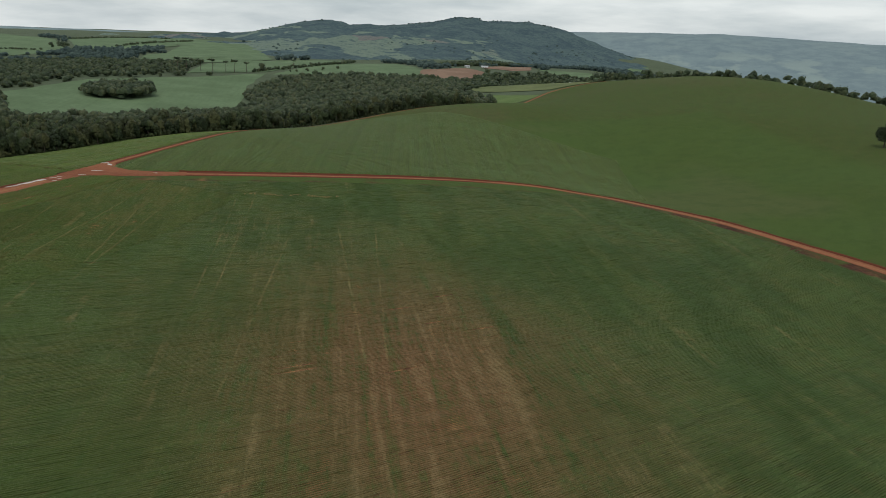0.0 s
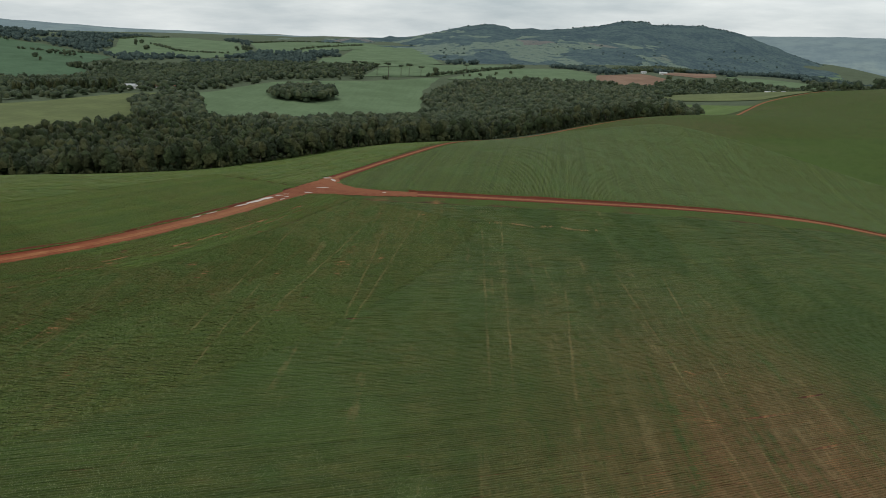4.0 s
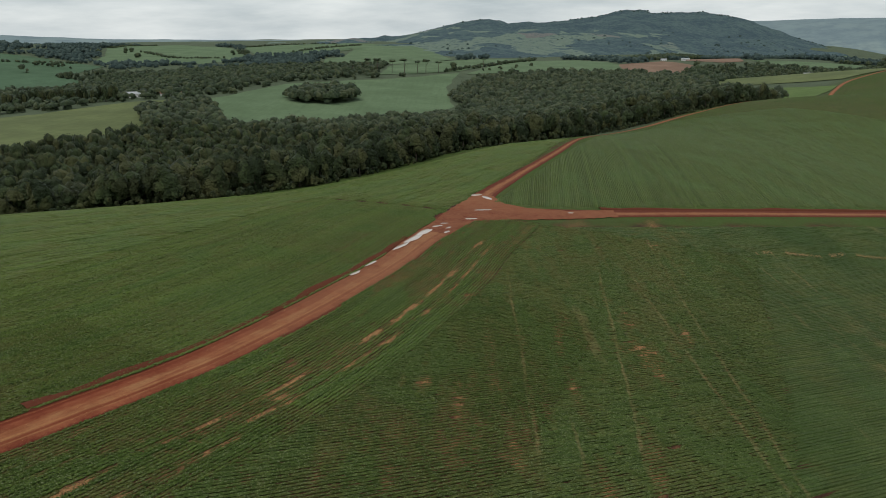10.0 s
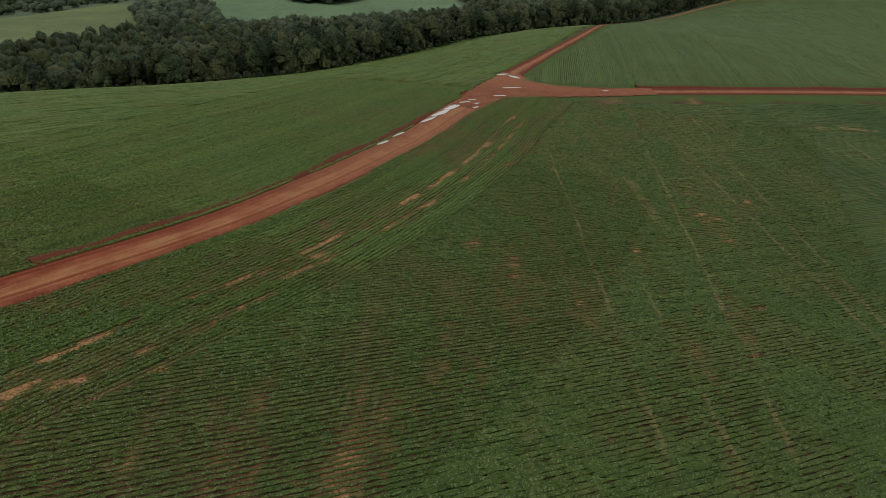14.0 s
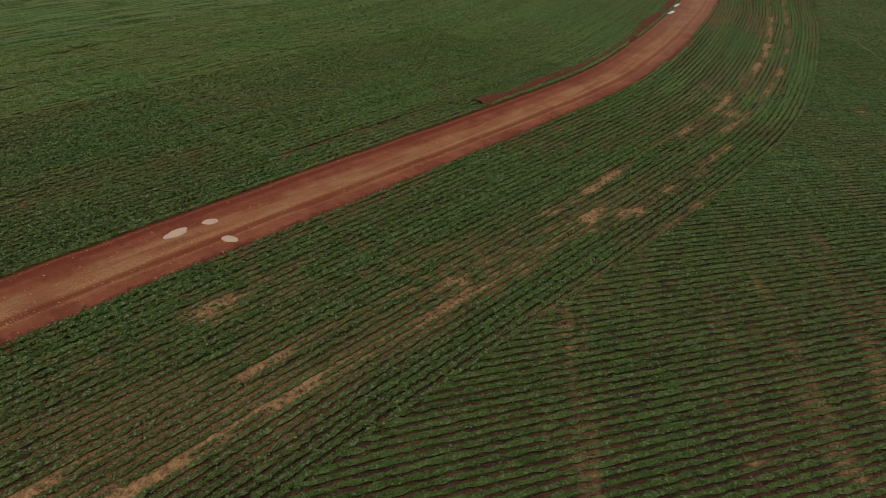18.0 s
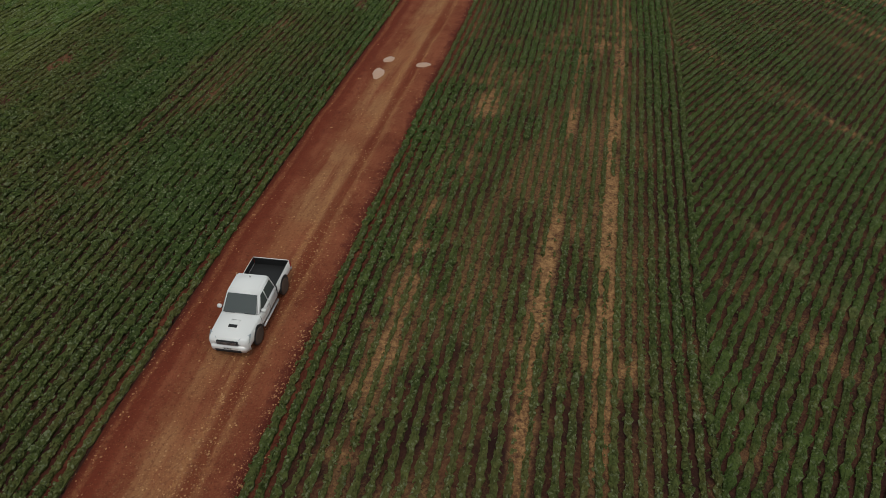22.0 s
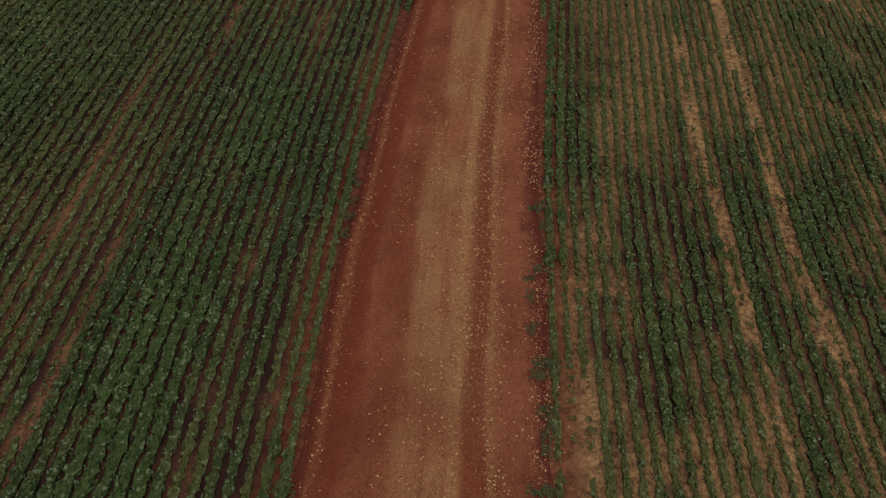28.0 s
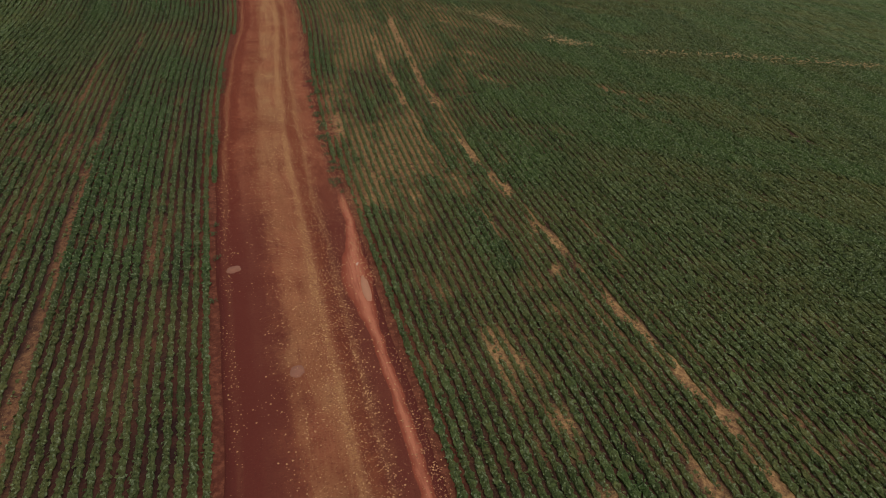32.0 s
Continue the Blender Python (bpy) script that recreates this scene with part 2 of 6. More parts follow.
def vigour(x, y, off=None, along=None):
    """How well the crop stands, 0 (bare) to 1."""
    if off is None:
        off, along = main_offset(x, y)
    x, y = np.ravel(x), np.ravel(y)
    head = off < HEAD
    u, v = np.where(head, off, x), np.where(head, along, y)
    streak = 0.55 * vnoise(u / 1.6, v / 22, 11) + 0.45 * vnoise(u / 0.7, v / 6, 12)
    patch = 0.5 * vnoise(x / 24, y / 30, 13) + 0.5 * vnoise(x / 6, y / 8, 14)
    fine = vnoise(x / 0.8, y / 0.8, 15)
    poor = np.where(head, np.where(off < 0, 0.45, 0.55) * smooth(0.40, 0.75, 0.40 * streak + 0.35 * patch + 0.25 * fine) + 0.22 * smooth(0.68, 0.82, 0.5 * streak + 0.5 * vnoise(x / 3, y / 3, 63)), 0.75 * smooth(0.40, 0.90, 0.45 * streak + 0.35 * patch + 0.20 * fine))
    # the thin, reddish crop on the slope in the south-east
    brown = np.exp(-((x - 116) / 36) ** 4 - ((y - 12) / 66) ** 4)
    poor = np.maximum(poor, brown * (0.14 + 0.36 * smooth(0.36, 0.70, 0.7 * streak + 0.3 * patch)))
    poor *= np.where(inside(BEYOND_EAST, x, y), 0.25, np.where(off < 0, 1 - 0.65 * smooth(340, 400, along), 1.0))
    poor *= np.where((off > 60) & (brown < 0.3), 0.6, 1.0)
    # thin rows in straw on the headland
    thin = smooth(3.4, 6.5, off) * smooth(20.5, 17.5, off) * smooth(182, 206, along) * smooth(372, 330, along)
    poor = np.maximum(poor, thin * np.interp(along, [235, 265], [1.0, 0.72]) * (0.15 + 0.36 * smooth(0.36, 0.68, 0.35 * vnoise(off / 5, along / 14, 61) + 0.40 * vnoise(off / 1.2, along / 5, 62) + 0.25 * fine)))
    # a yellowing stand on the other side
    poor = np.maximum(poor, smooth(-3.5, -6, off) * smooth(-19, -14, off) * smooth(199, 188, along) * (0.18 + 0.36 * smooth(0.35, 0.65, 0.5 * streak + 0.5 * patch)))
    ragged = 0.50 + 1.0 * (0.5 * fine + 0.5 * vnoise(x / 2.2, y / 2.2, 18))
    for strips, lean in ((STRIPS_EAST, drift(along)), (STRIPS_WEST, 0)):
        for o, a, b, w, loss in strips:
            ends = smooth(a - 3, a + 2, along + 4 * (fine - 0.5)) * smooth(b + 3, b - 2, along + 4 * (fine - 0.5))
            gap = 0.30 + 0.70 * smooth(0.30, 0.66, 0.6 * vnoise(along / 4.5 + o, off / 1.2, 16) + 0.4 * vnoise(along / 1.3, off / 0.5, 20))
            poor = np.maximum(poor, loss * gap * ends * (1 - smooth(w * 0.4, w * 1.3, np.abs(off - o - lean) / ragged)))
            # thin plants round the strip
            poor = np.maximum(poor, 0.30 * loss * ends * fine * (1 - smooth(w, w + 1.3, np.abs(off - o - lean))))
    for o, lean, w, a, b in TRACKS_FIELD:
        gap = smooth(0.30, 0.55, vnoise(y / 7 + o, y * 0 + 0.5, 17)) * (off > HEAD) * smooth(a - 4, a + 2, y) * smooth(b + 4, b - 2, y)
        poor = np.maximum(poor, (0.75 if o < -20 else 0.45) * gap * (1 - smooth(w * 0.5, w * 1.5, np.abs(x - o - lean * (y - 100) - 0.4 * np.sin(y / 13)) / ragged)))
    for cx, cy, a, b, deg in BARE:
        t = radians(deg)
        near = np.abs(x - cx) + np.abs(y - cy) < 30
        p = (x[near] - cx) * math.cos(t) + (y[near] - cy) * math.sin(t)
        q = -(x[near] - cx) * math.sin(t) + (y[near] - cy) * math.cos(t)
        thin = 0.20 + 0.75 * smooth(0.36, 0.62, 0.65 * streak[near] + 0.35 * vnoise(x[near] / 1.7, y[near] / 1.7, 19))
        poor[near] = np.maximum(poor[near], np.where(off[near] > HEAD, 0.7, 1.0) * thin * (1 - smooth(0.10, 1.5, np.hypot(p / a, q / (0.75 * b)) / ragged[near])))
    return 1 - poor



def lush(x, y, off, along):
    """Where the canopy closes over the gaps, 0 to 1."""
    n = 0.55 * vnoise(np.where(off < HEAD, off, x) / 3.2, np.where(off < HEAD, along, y) / 11, 91) + 0.45 * vnoise(x / 9, y / 9, 92)
    full = smooth(-13.2, -12.2, off) * smooth(-7.0, -9.5, off) * smooth(201, 208, along) * smooth(232, 222, along)
    return np.maximum(smooth(0.50, 0.68, n), full)


# ---- materials ----


class Nodes:
    """A few short words for building node materials."""

    def __init__(self, name, rough=0.9, spec=0.2):
        self.mat = bpy.data.materials.new(name)
        self.mat.use_nodes = True
        self.t = self.mat.node_tree
        self.bsdf = self.t.nodes["Principled BSDF"]
        self.bsdf.inputs["Roughness"].default_value = rough
        self.bsdf.inputs["Specular IOR Level"].default_value = spec

    def n(self, kind, **inputs):
        node = self.t.nodes.new("ShaderNode" + kind)
        for k, v in inputs.items():
            self.put(node.inputs[k.replace("_", " ")], v)
        return node

    def put(self, socket, v):
        if isinstance(v, bpy.types.NodeSocket):
            self.t.links.new(v, socket)
        else:
            socket.default_value = v

    def attr(self, name):
        a = self.n("Attribute")
        a.attribute_name = name
        return a.outputs["Fac"]

    def where(self):
        return self.n("NewGeometry").outputs["Position"]

    def rnd(self):
        return self.n("ObjectInfo").outputs["Random"]

    def noise(self, scale, detail=3.0, rough=0.55, vector=None, out="Fac"):
        a = self.n("TexNoise", Scale=scale, Detail=detail, Roughness=rough)
        self.put(a.inputs["Vector"], vector if vector is not None else self.where())
        return a.outputs[out]

    def voronoi(self, scale, vector=None, out="Distance", rand=1.0):
        a = self.n("TexVoronoi", Scale=scale, Randomness=rand)
        self.put(a.inputs["Vector"], vector if vector is not None else self.where())
        return a.outputs[out]

    def scaled(self, vector, scale, rot=0.0):
        m = self.n("Mapping")
        m.inputs["Scale"].default_value = scale
        m.inputs["Rotation"].default_value = (0, 0, rot)
        self.put(m.inputs["Vector"], vector)
        return m.outputs[0]

    def m(self, op, a, b=0.0, c=0.0, clamp=False):
        k = self.n("Math")
        k.operation, k.use_clamp = op, clamp
        for s, v in zip(k.inputs, (a, b, c)):
            self.put(s, v)
        return k.outputs[0]

    def step(self, x, lo, hi, a=0.0, b=1.0):
        k = self.n("MapRange", Value=x, From_Min=lo, From_Max=hi, To_Min=a, To_Max=b)
        k.interpolation_type = "SMOOTHSTEP"
        return k.outputs[0]

    def mix(self, f, a, b):
        k = self.n("Mix")
        k.data_type = "RGBA"
        for s, v in ((k.inputs[0], f), (k.inputs[6], a), (k.inputs[7], b)):
            self.put(s, (*v, 1) if isinstance(v, tuple) and len(v) == 3 else v)
        return k.outputs[2]

    def bump(self, h, strength=0.5, distance=0.05):
        self.put(self.bsdf.inputs["Normal"], self.n("Bump", Height=h, Strength=strength, Distance=distance).outputs[0])

    def done(self, colour, **inputs):
        self.put(self.bsdf.inputs["Base Color"], (*colour, 1) if isinstance(colour, tuple) else colour)
        for k, v in inputs.items():
            self.put(self.bsdf.inputs[k.replace("_", " ")], v)
        return self.mat


def soil_colour(k):
    """Red earth with straw litter, clods and damp spots."""
    mid, fine = k.noise(0.7, 4), k.noise(8, 5, 0.7)
    c = k.mix(k.step(mid, 0.35, 0.7), (0.036, 0.015, 0.014), (0.086, 0.031, 0.021))
    straw = k.m("MULTIPLY", k.m("MULTIPLY", k.step(k.noise(7, 6, 0.75), 0.40, 0.62), k.step(k.attr("vigour"), 0.95, 0.50, 0.30, 1.15)), k.m("MULTIPLY", k.step(k.noise(0.10, 4), 0.34, 0.56, 0.12, 1.0), k.step(k.attr("away"), -4.0, 4.0, 0.15, 1.0)))
    c = k.mix(k.m("MULTIPLY", straw, 0.65), c, (0.31, 0.185, 0.074))
    return k.mix(k.m("MULTIPLY", k.step(fine, 0.45, 0.7), 0.45), c, (0.034, 0.015, 0.011))


def streaks(k):
    """Thin lines of weak plants and straw running across the big field."""
    line = k.noise(1.0, 4, 0.65, vector=k.scaled(k.where(), (0.50, 0.026, 0.0)))
    wide = k.noise(1.0, 3, 0.5, vector=k.scaled(k.where(), (0.13, 0.012, 0.0)))
    spot = k.noise(0.25, 4, 0.6)
    sep = k.n("SeparateXYZ", Vector=k.where())
    ex = k.m("POWER", k.m("DIVIDE", k.m("SUBTRACT", sep.outputs[0], 122.0), 44.0), 2.0)
    ey = k.m("POWER", k.m("DIVIDE", k.m("SUBTRACT", sep.outputs[1], 18.0), 74.0), 2.0)
    worn = k.m("EXPONENT", k.m("MULTIPLY", k.m("ADD", ex, ey), -1.0))
    t = k.m("ADD", k.m("MULTIPLY", line, 0.55), k.m("ADD", k.m("MULTIPLY", wide, 0.55), k.m("MULTIPLY", spot, 0.35)))
    worn = k.m("MULTIPLY", worn, k.step(k.m("ADD", t, k.m("MULTIPLY", k.m("ADD", k.noise(0.5, 5, 0.7), line), 0.22)), 0.66, 0.98))
    t = k.m("MULTIPLY", k.step(k.m("ADD", t, k.m("MULTIPLY", worn, 0.11)), 0.80, 0.98), 0.55)
    wob = k.m("ADD", k.m("MULTIPLY", k.m("SUBTRACT", k.noise(0.06, 2), 0.5), 1.2), k.m("MULTIPLY", k.m("SUBTRACT", k.noise(0.7, 4), 0.5), 0.9))
    fray = k.noise(1.6, 5, 0.7)
    for o, lean, w, a, b in TRACKS_FIELD:
        d = k.m("ABSOLUTE", k.m("ADD", k.m("SUBTRACT", k.m("SUBTRACT", sep.outputs[0], o), k.m("MULTIPLY", k.m("SUBTRACT", sep.outputs[1], 100.0), lean)), wob))
        gap = k.step(k.m("ADD", k.noise(1.0, 3, 0.6, vector=k.scaled(k.where(), (0.01, 0.07, 0.0))), k.m("MULTIPLY", fray, 0.45)), 0.56, 0.96)
        gap = k.m("MULTIPLY", gap, k.m("MULTIPLY", k.step(sep.outputs[1], a - 8.0, a + 4.0), k.step(sep.outputs[1], b + 8.0, b - 4.0)))
        t = k.m("MAXIMUM", t, k.m("MULTIPLY", gap, k.step(d, w * 0.3, w * 1.7, 0.75, 0.0)))
    return t, worn


def make_ground():
    k = Nodes("field_ground", 0.95, 0.1)
    soil = soil_colour(k)
    vig, row, away = k.attr("vigour"), k.attr("row"), k.attr("away")
    # dry, pale wheel tracks
    rag = k.m("MULTIPLY", k.m("SUBTRACT", k.noise(0.9, 4), 0.5), 1.1)
    track = 0.0
    for o, w in TRACKS_ROAD:
        d = k.m("ABSOLUTE", k.m("ADD", k.m("SUBTRACT", away, o), k.m("MULTIPLY", rag, 0.5)))
        track = k.m("MAXIMUM", track, k.step(d, w * 0.5, w * 1.8, 1.0, 0.0))
    side = k.step(away, HEAD, HEAD + 1)
    track = k.m("MULTIPLY", track, k.step(k.noise(0.09, 3), 0.42, 0.58))
    dry = k.m("MAXIMUM", track, k.step(vig, 0.82, 0.30))
    dry = k.m("MULTIPLY", dry, k.step(k.noise(2.2, 6, 0.78), 0.36, 0.56, 0.08, 1.0))
    lines = streaks(k)
    dry = k.m("MAXIMUM", dry, k.m("MULTIPLY", k.m("MULTIPLY", lines[0], side), 0.8))
    tan = k.mix(k.step(k.noise(5, 6, 0.75), 0.35, 0.68), (0.22, 0.105, 0.048), (0.55, 0.305, 0.128))
    tan = k.mix(k.m("MULTIPLY", k.step(away, 2.0, -2.0), 0.6), tan, (0.125, 0.040, 0.024))
    soil = k.mix(k.m("MULTIPLY", dry, 0.85), soil, tan)
    soil = k.mix(k.m("MULTIPLY", k.attr("verge"), 0.85), soil, k.mix(k.step(k.noise(3.0, 5, 0.7), 0.40, 0.65), (0.115, 0.028, 0.016), (0.215, 0.066, 0.035)))
    wob = k.m("MULTIPLY", k.m("SUBTRACT", k.noise(1.2), 0.5), 0.22)
    ph = k.m("SINE", k.m("MULTIPLY", k.m("ADD", row, wob), 2 * math.pi / ROW))
    plants = k.step(k.m("ADD", ph, k.m("MULTIPLY", k.m("SUBTRACT", vig, 0.5), 2.6)), -0.35, 0.45)
    plants = k.m("MULTIPLY", plants, k.step(vig, 0.1, 0.45))
    plants = k.m("MULTIPLY", plants, k.m("SUBTRACT", 1.0, k.attr("rows")))
    leaf = k.mix(k.noise(3.5, 5, 0.65), (0.033, 0.056, 0.012), (0.084, 0.122, 0.029))
    leaf = k.mix(k.m("MULTIPLY", k.step(k.noise(0.012, 4), 0.38, 0.66), 0.7), leaf, (0.060, 0.096, 0.024))
    leaf = k.mix(k.m("MULTIPLY", k.step(k.noise(0.007, 3), 0.50, 0.66), 0.45), leaf, (0.088, 0.094, 0.038))
    leaf = k.mix(k.m("MULTIPLY", k.step(k.noise(0.11, 6, 0.72), 0.44, 0.64), 0.45), leaf, (0.040, 0.068, 0.017))
    leaf = k.mix(k.m("MULTIPLY", lines[0], 0.35), leaf, (0.115, 0.115, 0.045))
    c = k.mix(plants, soil, leaf)
    scrub = k.mix(k.noise(0.03, 5), (0.055, 0.074, 0.044), (0.110, 0.135, 0.080))
    c = k.mix(k.attr("wild"), c, scrub)
    k.bump(k.m("ADD", k.m("MULTIPLY", plants, 0.6), k.noise(7, 4)), 0.7, 0.2)
    return k.done(c)


def make_road(name, dusty):
    k = Nodes(name, 0.95, 0.05)
    side, along = k.attr("side"), k.attr("along")
    line = k.n("CombineXYZ", X=k.m("MULTIPLY", side, 3.6), Y=k.m("MULTIPLY", along, 0.10)).outputs[0]
    thin = k.n("CombineXYZ", X=k.m("MULTIPLY", side, 16.0), Y=k.m("MULTIPLY", along, 0.35)).outputs[0]
    lane, rut = k.noise(1.3, 4, 0.6, vector=line), k.noise(1.0, 4, 0.65, vector=thin)
    red = k.mix(k.step(k.noise(0.35, 5, 0.6), 0.3, 0.7), (0.170, 0.042, 0.022), (0.280, 0.088, 0.044))
    lanes = k.m("ABSOLUTE", k.m("ADD", k.m("SUBTRACT", side, 0.08), k.m("ADD", k.m("MULTIPLY", k.m("SUBTRACT", lane, 0.5), 0.30), k.m("MULTIPLY", k.m("SUBTRACT", k.noise(1.6, 5, 0.7), 0.5), 0.55))))
    # brown stony crown, smoother red wheel tracks and dark red shoulders
    stony = k.m("MAXIMUM", k.step(along, 203.0, 226.0), k.step(along, 196.0, 184.0))
    crown = k.m("MULTIPLY", k.step(lanes, 0.58, 0.22), k.step(lane, 0.30, 0.55))
    c = k.mix(k.m("MULTIPLY", crown, k.m("MULTIPLY_ADD", stony, 0.27, 0.35)), red, (0.335, 0.138, 0.060))
    c = k.mix(k.m("MULTIPLY", k.m("MULTIPLY", crown, k.step(k.noise(0.22, 4), 0.38, 0.60)), k.m("MULTIPLY_ADD", stony, 0.46, 0.12)), c, (0.362, 0.188, 0.086))
    c = k.mix(k.m("MULTIPLY", k.step(rut, 0.52, 0.72), 0.35), c, (0.13, 0.030, 0.016))
    c = k.mix(k.m("MULTIPLY", k.step(k.noise(11, 6, 0.8), 0.48, 0.66), 0.5), c, (0.30, 0.128, 0.058))
    c = k.mix(k.m("MULTIPLY", k.step(lanes, 0.66, 0.88), 0.85), c, (0.105, 0.022, 0.017))
    for at, wide, much in ((0.38, 0.14, 0.72), (-0.40, 0.20, 0.34), (-0.78, 0.24, 0.75)):
        d = k.m("ABSOLUTE", k.m("ADD", k.m("SUBTRACT", side, at), k.m("MULTIPLY", k.m("SUBTRACT", lane, 0.5), 0.30)))
        c = k.mix(k.m("MULTIPLY", k.step(d, wide, wide * 0.3), much), c, (0.170, 0.036, 0.018))
    # pale gravel thrown up between the wheel tracks
    for at, wide, much in ((0.21, 0.075, 0.75), (0.50, 0.06, 0.45), (-0.86, 0.06, 0.35)):
        d = k.m("ABSOLUTE", k.m("ADD", k.m("SUBTRACT", side, at), k.m("MULTIPLY", k.m("SUBTRACT", lane, 0.5), 0.16)))
        strip = k.m("MULTIPLY", k.step(d, wide, wide * 0.15), k.step(k.noise(5, 5, 0.75), 0.38, 0.62, 0.15, 1.0))
        c = k.mix(k.m("MULTIPLY", strip, much), c, (0.39, 0.185, 0.078))
    grav = k.step(k.voronoi(11.0), 0.14, 0.40, 1.0, 0.0)
    pick = k.step(k.n("SeparateColor", Color=k.voronoi(11.0, out="Color")).outputs[0], 0.50, 0.56)
    pick = k.m("MULTIPLY", pick, k.step(along, 345.0, 285.0, 0.15, 1.0))
    stone = k.m("MULTIPLY", k.m("MULTIPLY", grav, pick), k.m("MULTIPLY_ADD", crown, 0.55, 0.30))
    c = k.mix(stone, c, (0.45, 0.225, 0.098))
    c = k.mix(k.m("MULTIPLY", k.step(k.noise(8, 6, 0.8), 0.50, 0.64), 0.55), c, (0.090, 0.024, 0.014))
    c = k.mix(k.m("MULTIPLY", k.step(k.noise(0.16, 4), 0.52, 0.70), 0.38), c, (0.140, 0.034, 0.018))
    dust = k.m("MULTIPLY", k.m("MAXIMUM", dusty, k.step(along, 370.0, 450.0)), k.step(k.noise(0.5, 5, 0.7), 0.25, 0.55, 0.25, 0.62))
    c = k.mix(dust, c, (0.275, 0.128, 0.070))
    # damp, dark red earth where the road dips
    damp = k.m("MULTIPLY", k.step(along, 216.0, 196.0), k.step(k.m("ADD", lanes, k.m("MULTIPLY", k.m("SUBTRACT", k.noise(0.4, 4), 0.5), 0.5)), 0.16, 0.58, 0.04, 0.74))
    c = k.mix(damp, c, (0.100, 0.022, 0.017))
    # smooth mud washed along the lower edge
    px = k.n("SeparateXYZ", Vector=k.where()).outputs[0]
    mid = k.m("ADD", k.step(along, 194.0, 203.0, 0.81, 0.93), k.m("MULTIPLY", k.m("SUBTRACT", k.noise(0.7, 3), 0.5), 0.10))
    bulge = k.m("EXPONENT", k.m("MULTIPLY", k.m("POWER", k.m("DIVIDE", k.m("SUBTRACT", along, 194.0), 3.2), 2.0), -1.0))
    half = k.m("MULTIPLY_ADD", bulge, 0.13, 0.075)
    mid = k.m("MULTIPLY_ADD", bulge, -0.05, mid)
    far = k.m("DIVIDE", k.m("ABSOLUTE", k.m("SUBTRACT", side, mid)), half)
    wash = k.m("MULTIPLY", k.step(far, 1.1, 0.8), k.m("MULTIPLY", k.m("MULTIPLY", k.step(along, 172.0, 176.0), k.step(along, 206.0, 203.0)), k.step(px, -140.0, -145.0)))
    mud = k.mix(k.step(far, 0.8, 0.1), (0.24, 0.058, 0.032), (0.42, 0.138, 0.078))
    mud = k.mix(k.m("MULTIPLY", k.step(rut, 0.45, 0.65), 0.5), mud, (0.19, 0.045, 0.025))
    c = k.mix(wash, c, mud)
    k.bump(k.m("ADD", k.m("MULTIPLY", grav, 0.6), k.m("ADD", k.noise(5, 6, 0.7), rut)), 0.8, 0.06)
    return k.done(c)


def make_crop(name, across=False, dark=(0.030, 0.046, 0.014), light=(0.158, 0.196, 0.066), south=None, yellow=0.65):
    k = Nodes(name, 0.7, 0.10)
    sep = k.n("SeparateColor", Color=k.voronoi(10.0, out="Color"))
    own = k.m("MULTIPLY_ADD", k.n("NewGeometry").outputs["Random Per Island"], 0.45, k.m("MULTIPLY", sep.outputs[0], 0.55))
    clump = k.noise(2.6, 4, 0.6)
    if south:
        # an older, greyer stand towards the south
        at = k.step(k.m("ADD", k.n("SeparateXYZ", Vector=k.where()).outputs[1], k.m("MULTIPLY", k.noise(0.05, 3), 40.0)), -5.0, 140.0)
        dark, light = k.mix(at, south[0], dark), k.mix(at, south[1], light)
    c = k.mix(k.m("MULTIPLY_ADD", own, 0.75, k.m("MULTIPLY", k.step(clump, 0.35, 0.68), 0.25)), dark, light)
    # weak plants are yellowish, well-fed ones a fuller green
    c = k.mix(k.m("MULTIPLY", k.step(k.m("ADD", k.attr("vig"), k.m("MULTIPLY", k.m("SUBTRACT", k.noise(0.12, 4), 0.5), 0.5)), 0.80, 0.40), yellow), c, (0.136, 0.124, 0.040))
    c = k.mix(k.m("MULTIPLY", k.step(k.attr("vig"), 0.78, 0.98), 0.35), c, (0.054, 0.100, 0.022))
    c = k.mix(k.m("MULTIPLY", k.step(sep.outputs[1], 0.84, 0.92), 0.70), c, (0.22, 0.245, 0.13))
    if across:
        c = k.mix(k.m("MULTIPLY", k.step(k.noise(0.012, 4), 0.38, 0.66), 0.45), c, (0.060, 0.096, 0.020))
        pale, worn = streaks(k)
        c = k.mix(k.m("MULTIPLY", worn, 0.80), c, (0.185, 0.088, 0.046))
        c = k.mix(k.m("MULTIPLY", pale, 0.70), c, (0.30, 0.215, 0.105))
        broad = k.noise(1.0, 4, 0.6, vector=k.scaled(k.where(), (0.055, 0.014, 0.0)))
        c = k.mix(k.m("MULTIPLY", k.m("MULTIPLY", k.step(broad, 0.44, 0.60), k.m("SUBTRACT", 1.0, worn)), k.step(k.n("SeparateXYZ", Vector=k.where()).outputs[0], 10.0, 90.0, 0.06, 0.50)), c, (0.028, 0.058, 0.012))
        c = k.mix(k.m("MULTIPLY", k.step(k.noise(1.4, 5, 0.75), 0.46, 0.64), 0.40), c, (0.026, 0.042, 0.010))
    k.bump(k.m("ADD", k.noise(14, 4, 0.7), k.m("MULTIPLY", k.voronoi(9.0), -1.2)), 1.0, 0.07)
    return k.done(c)


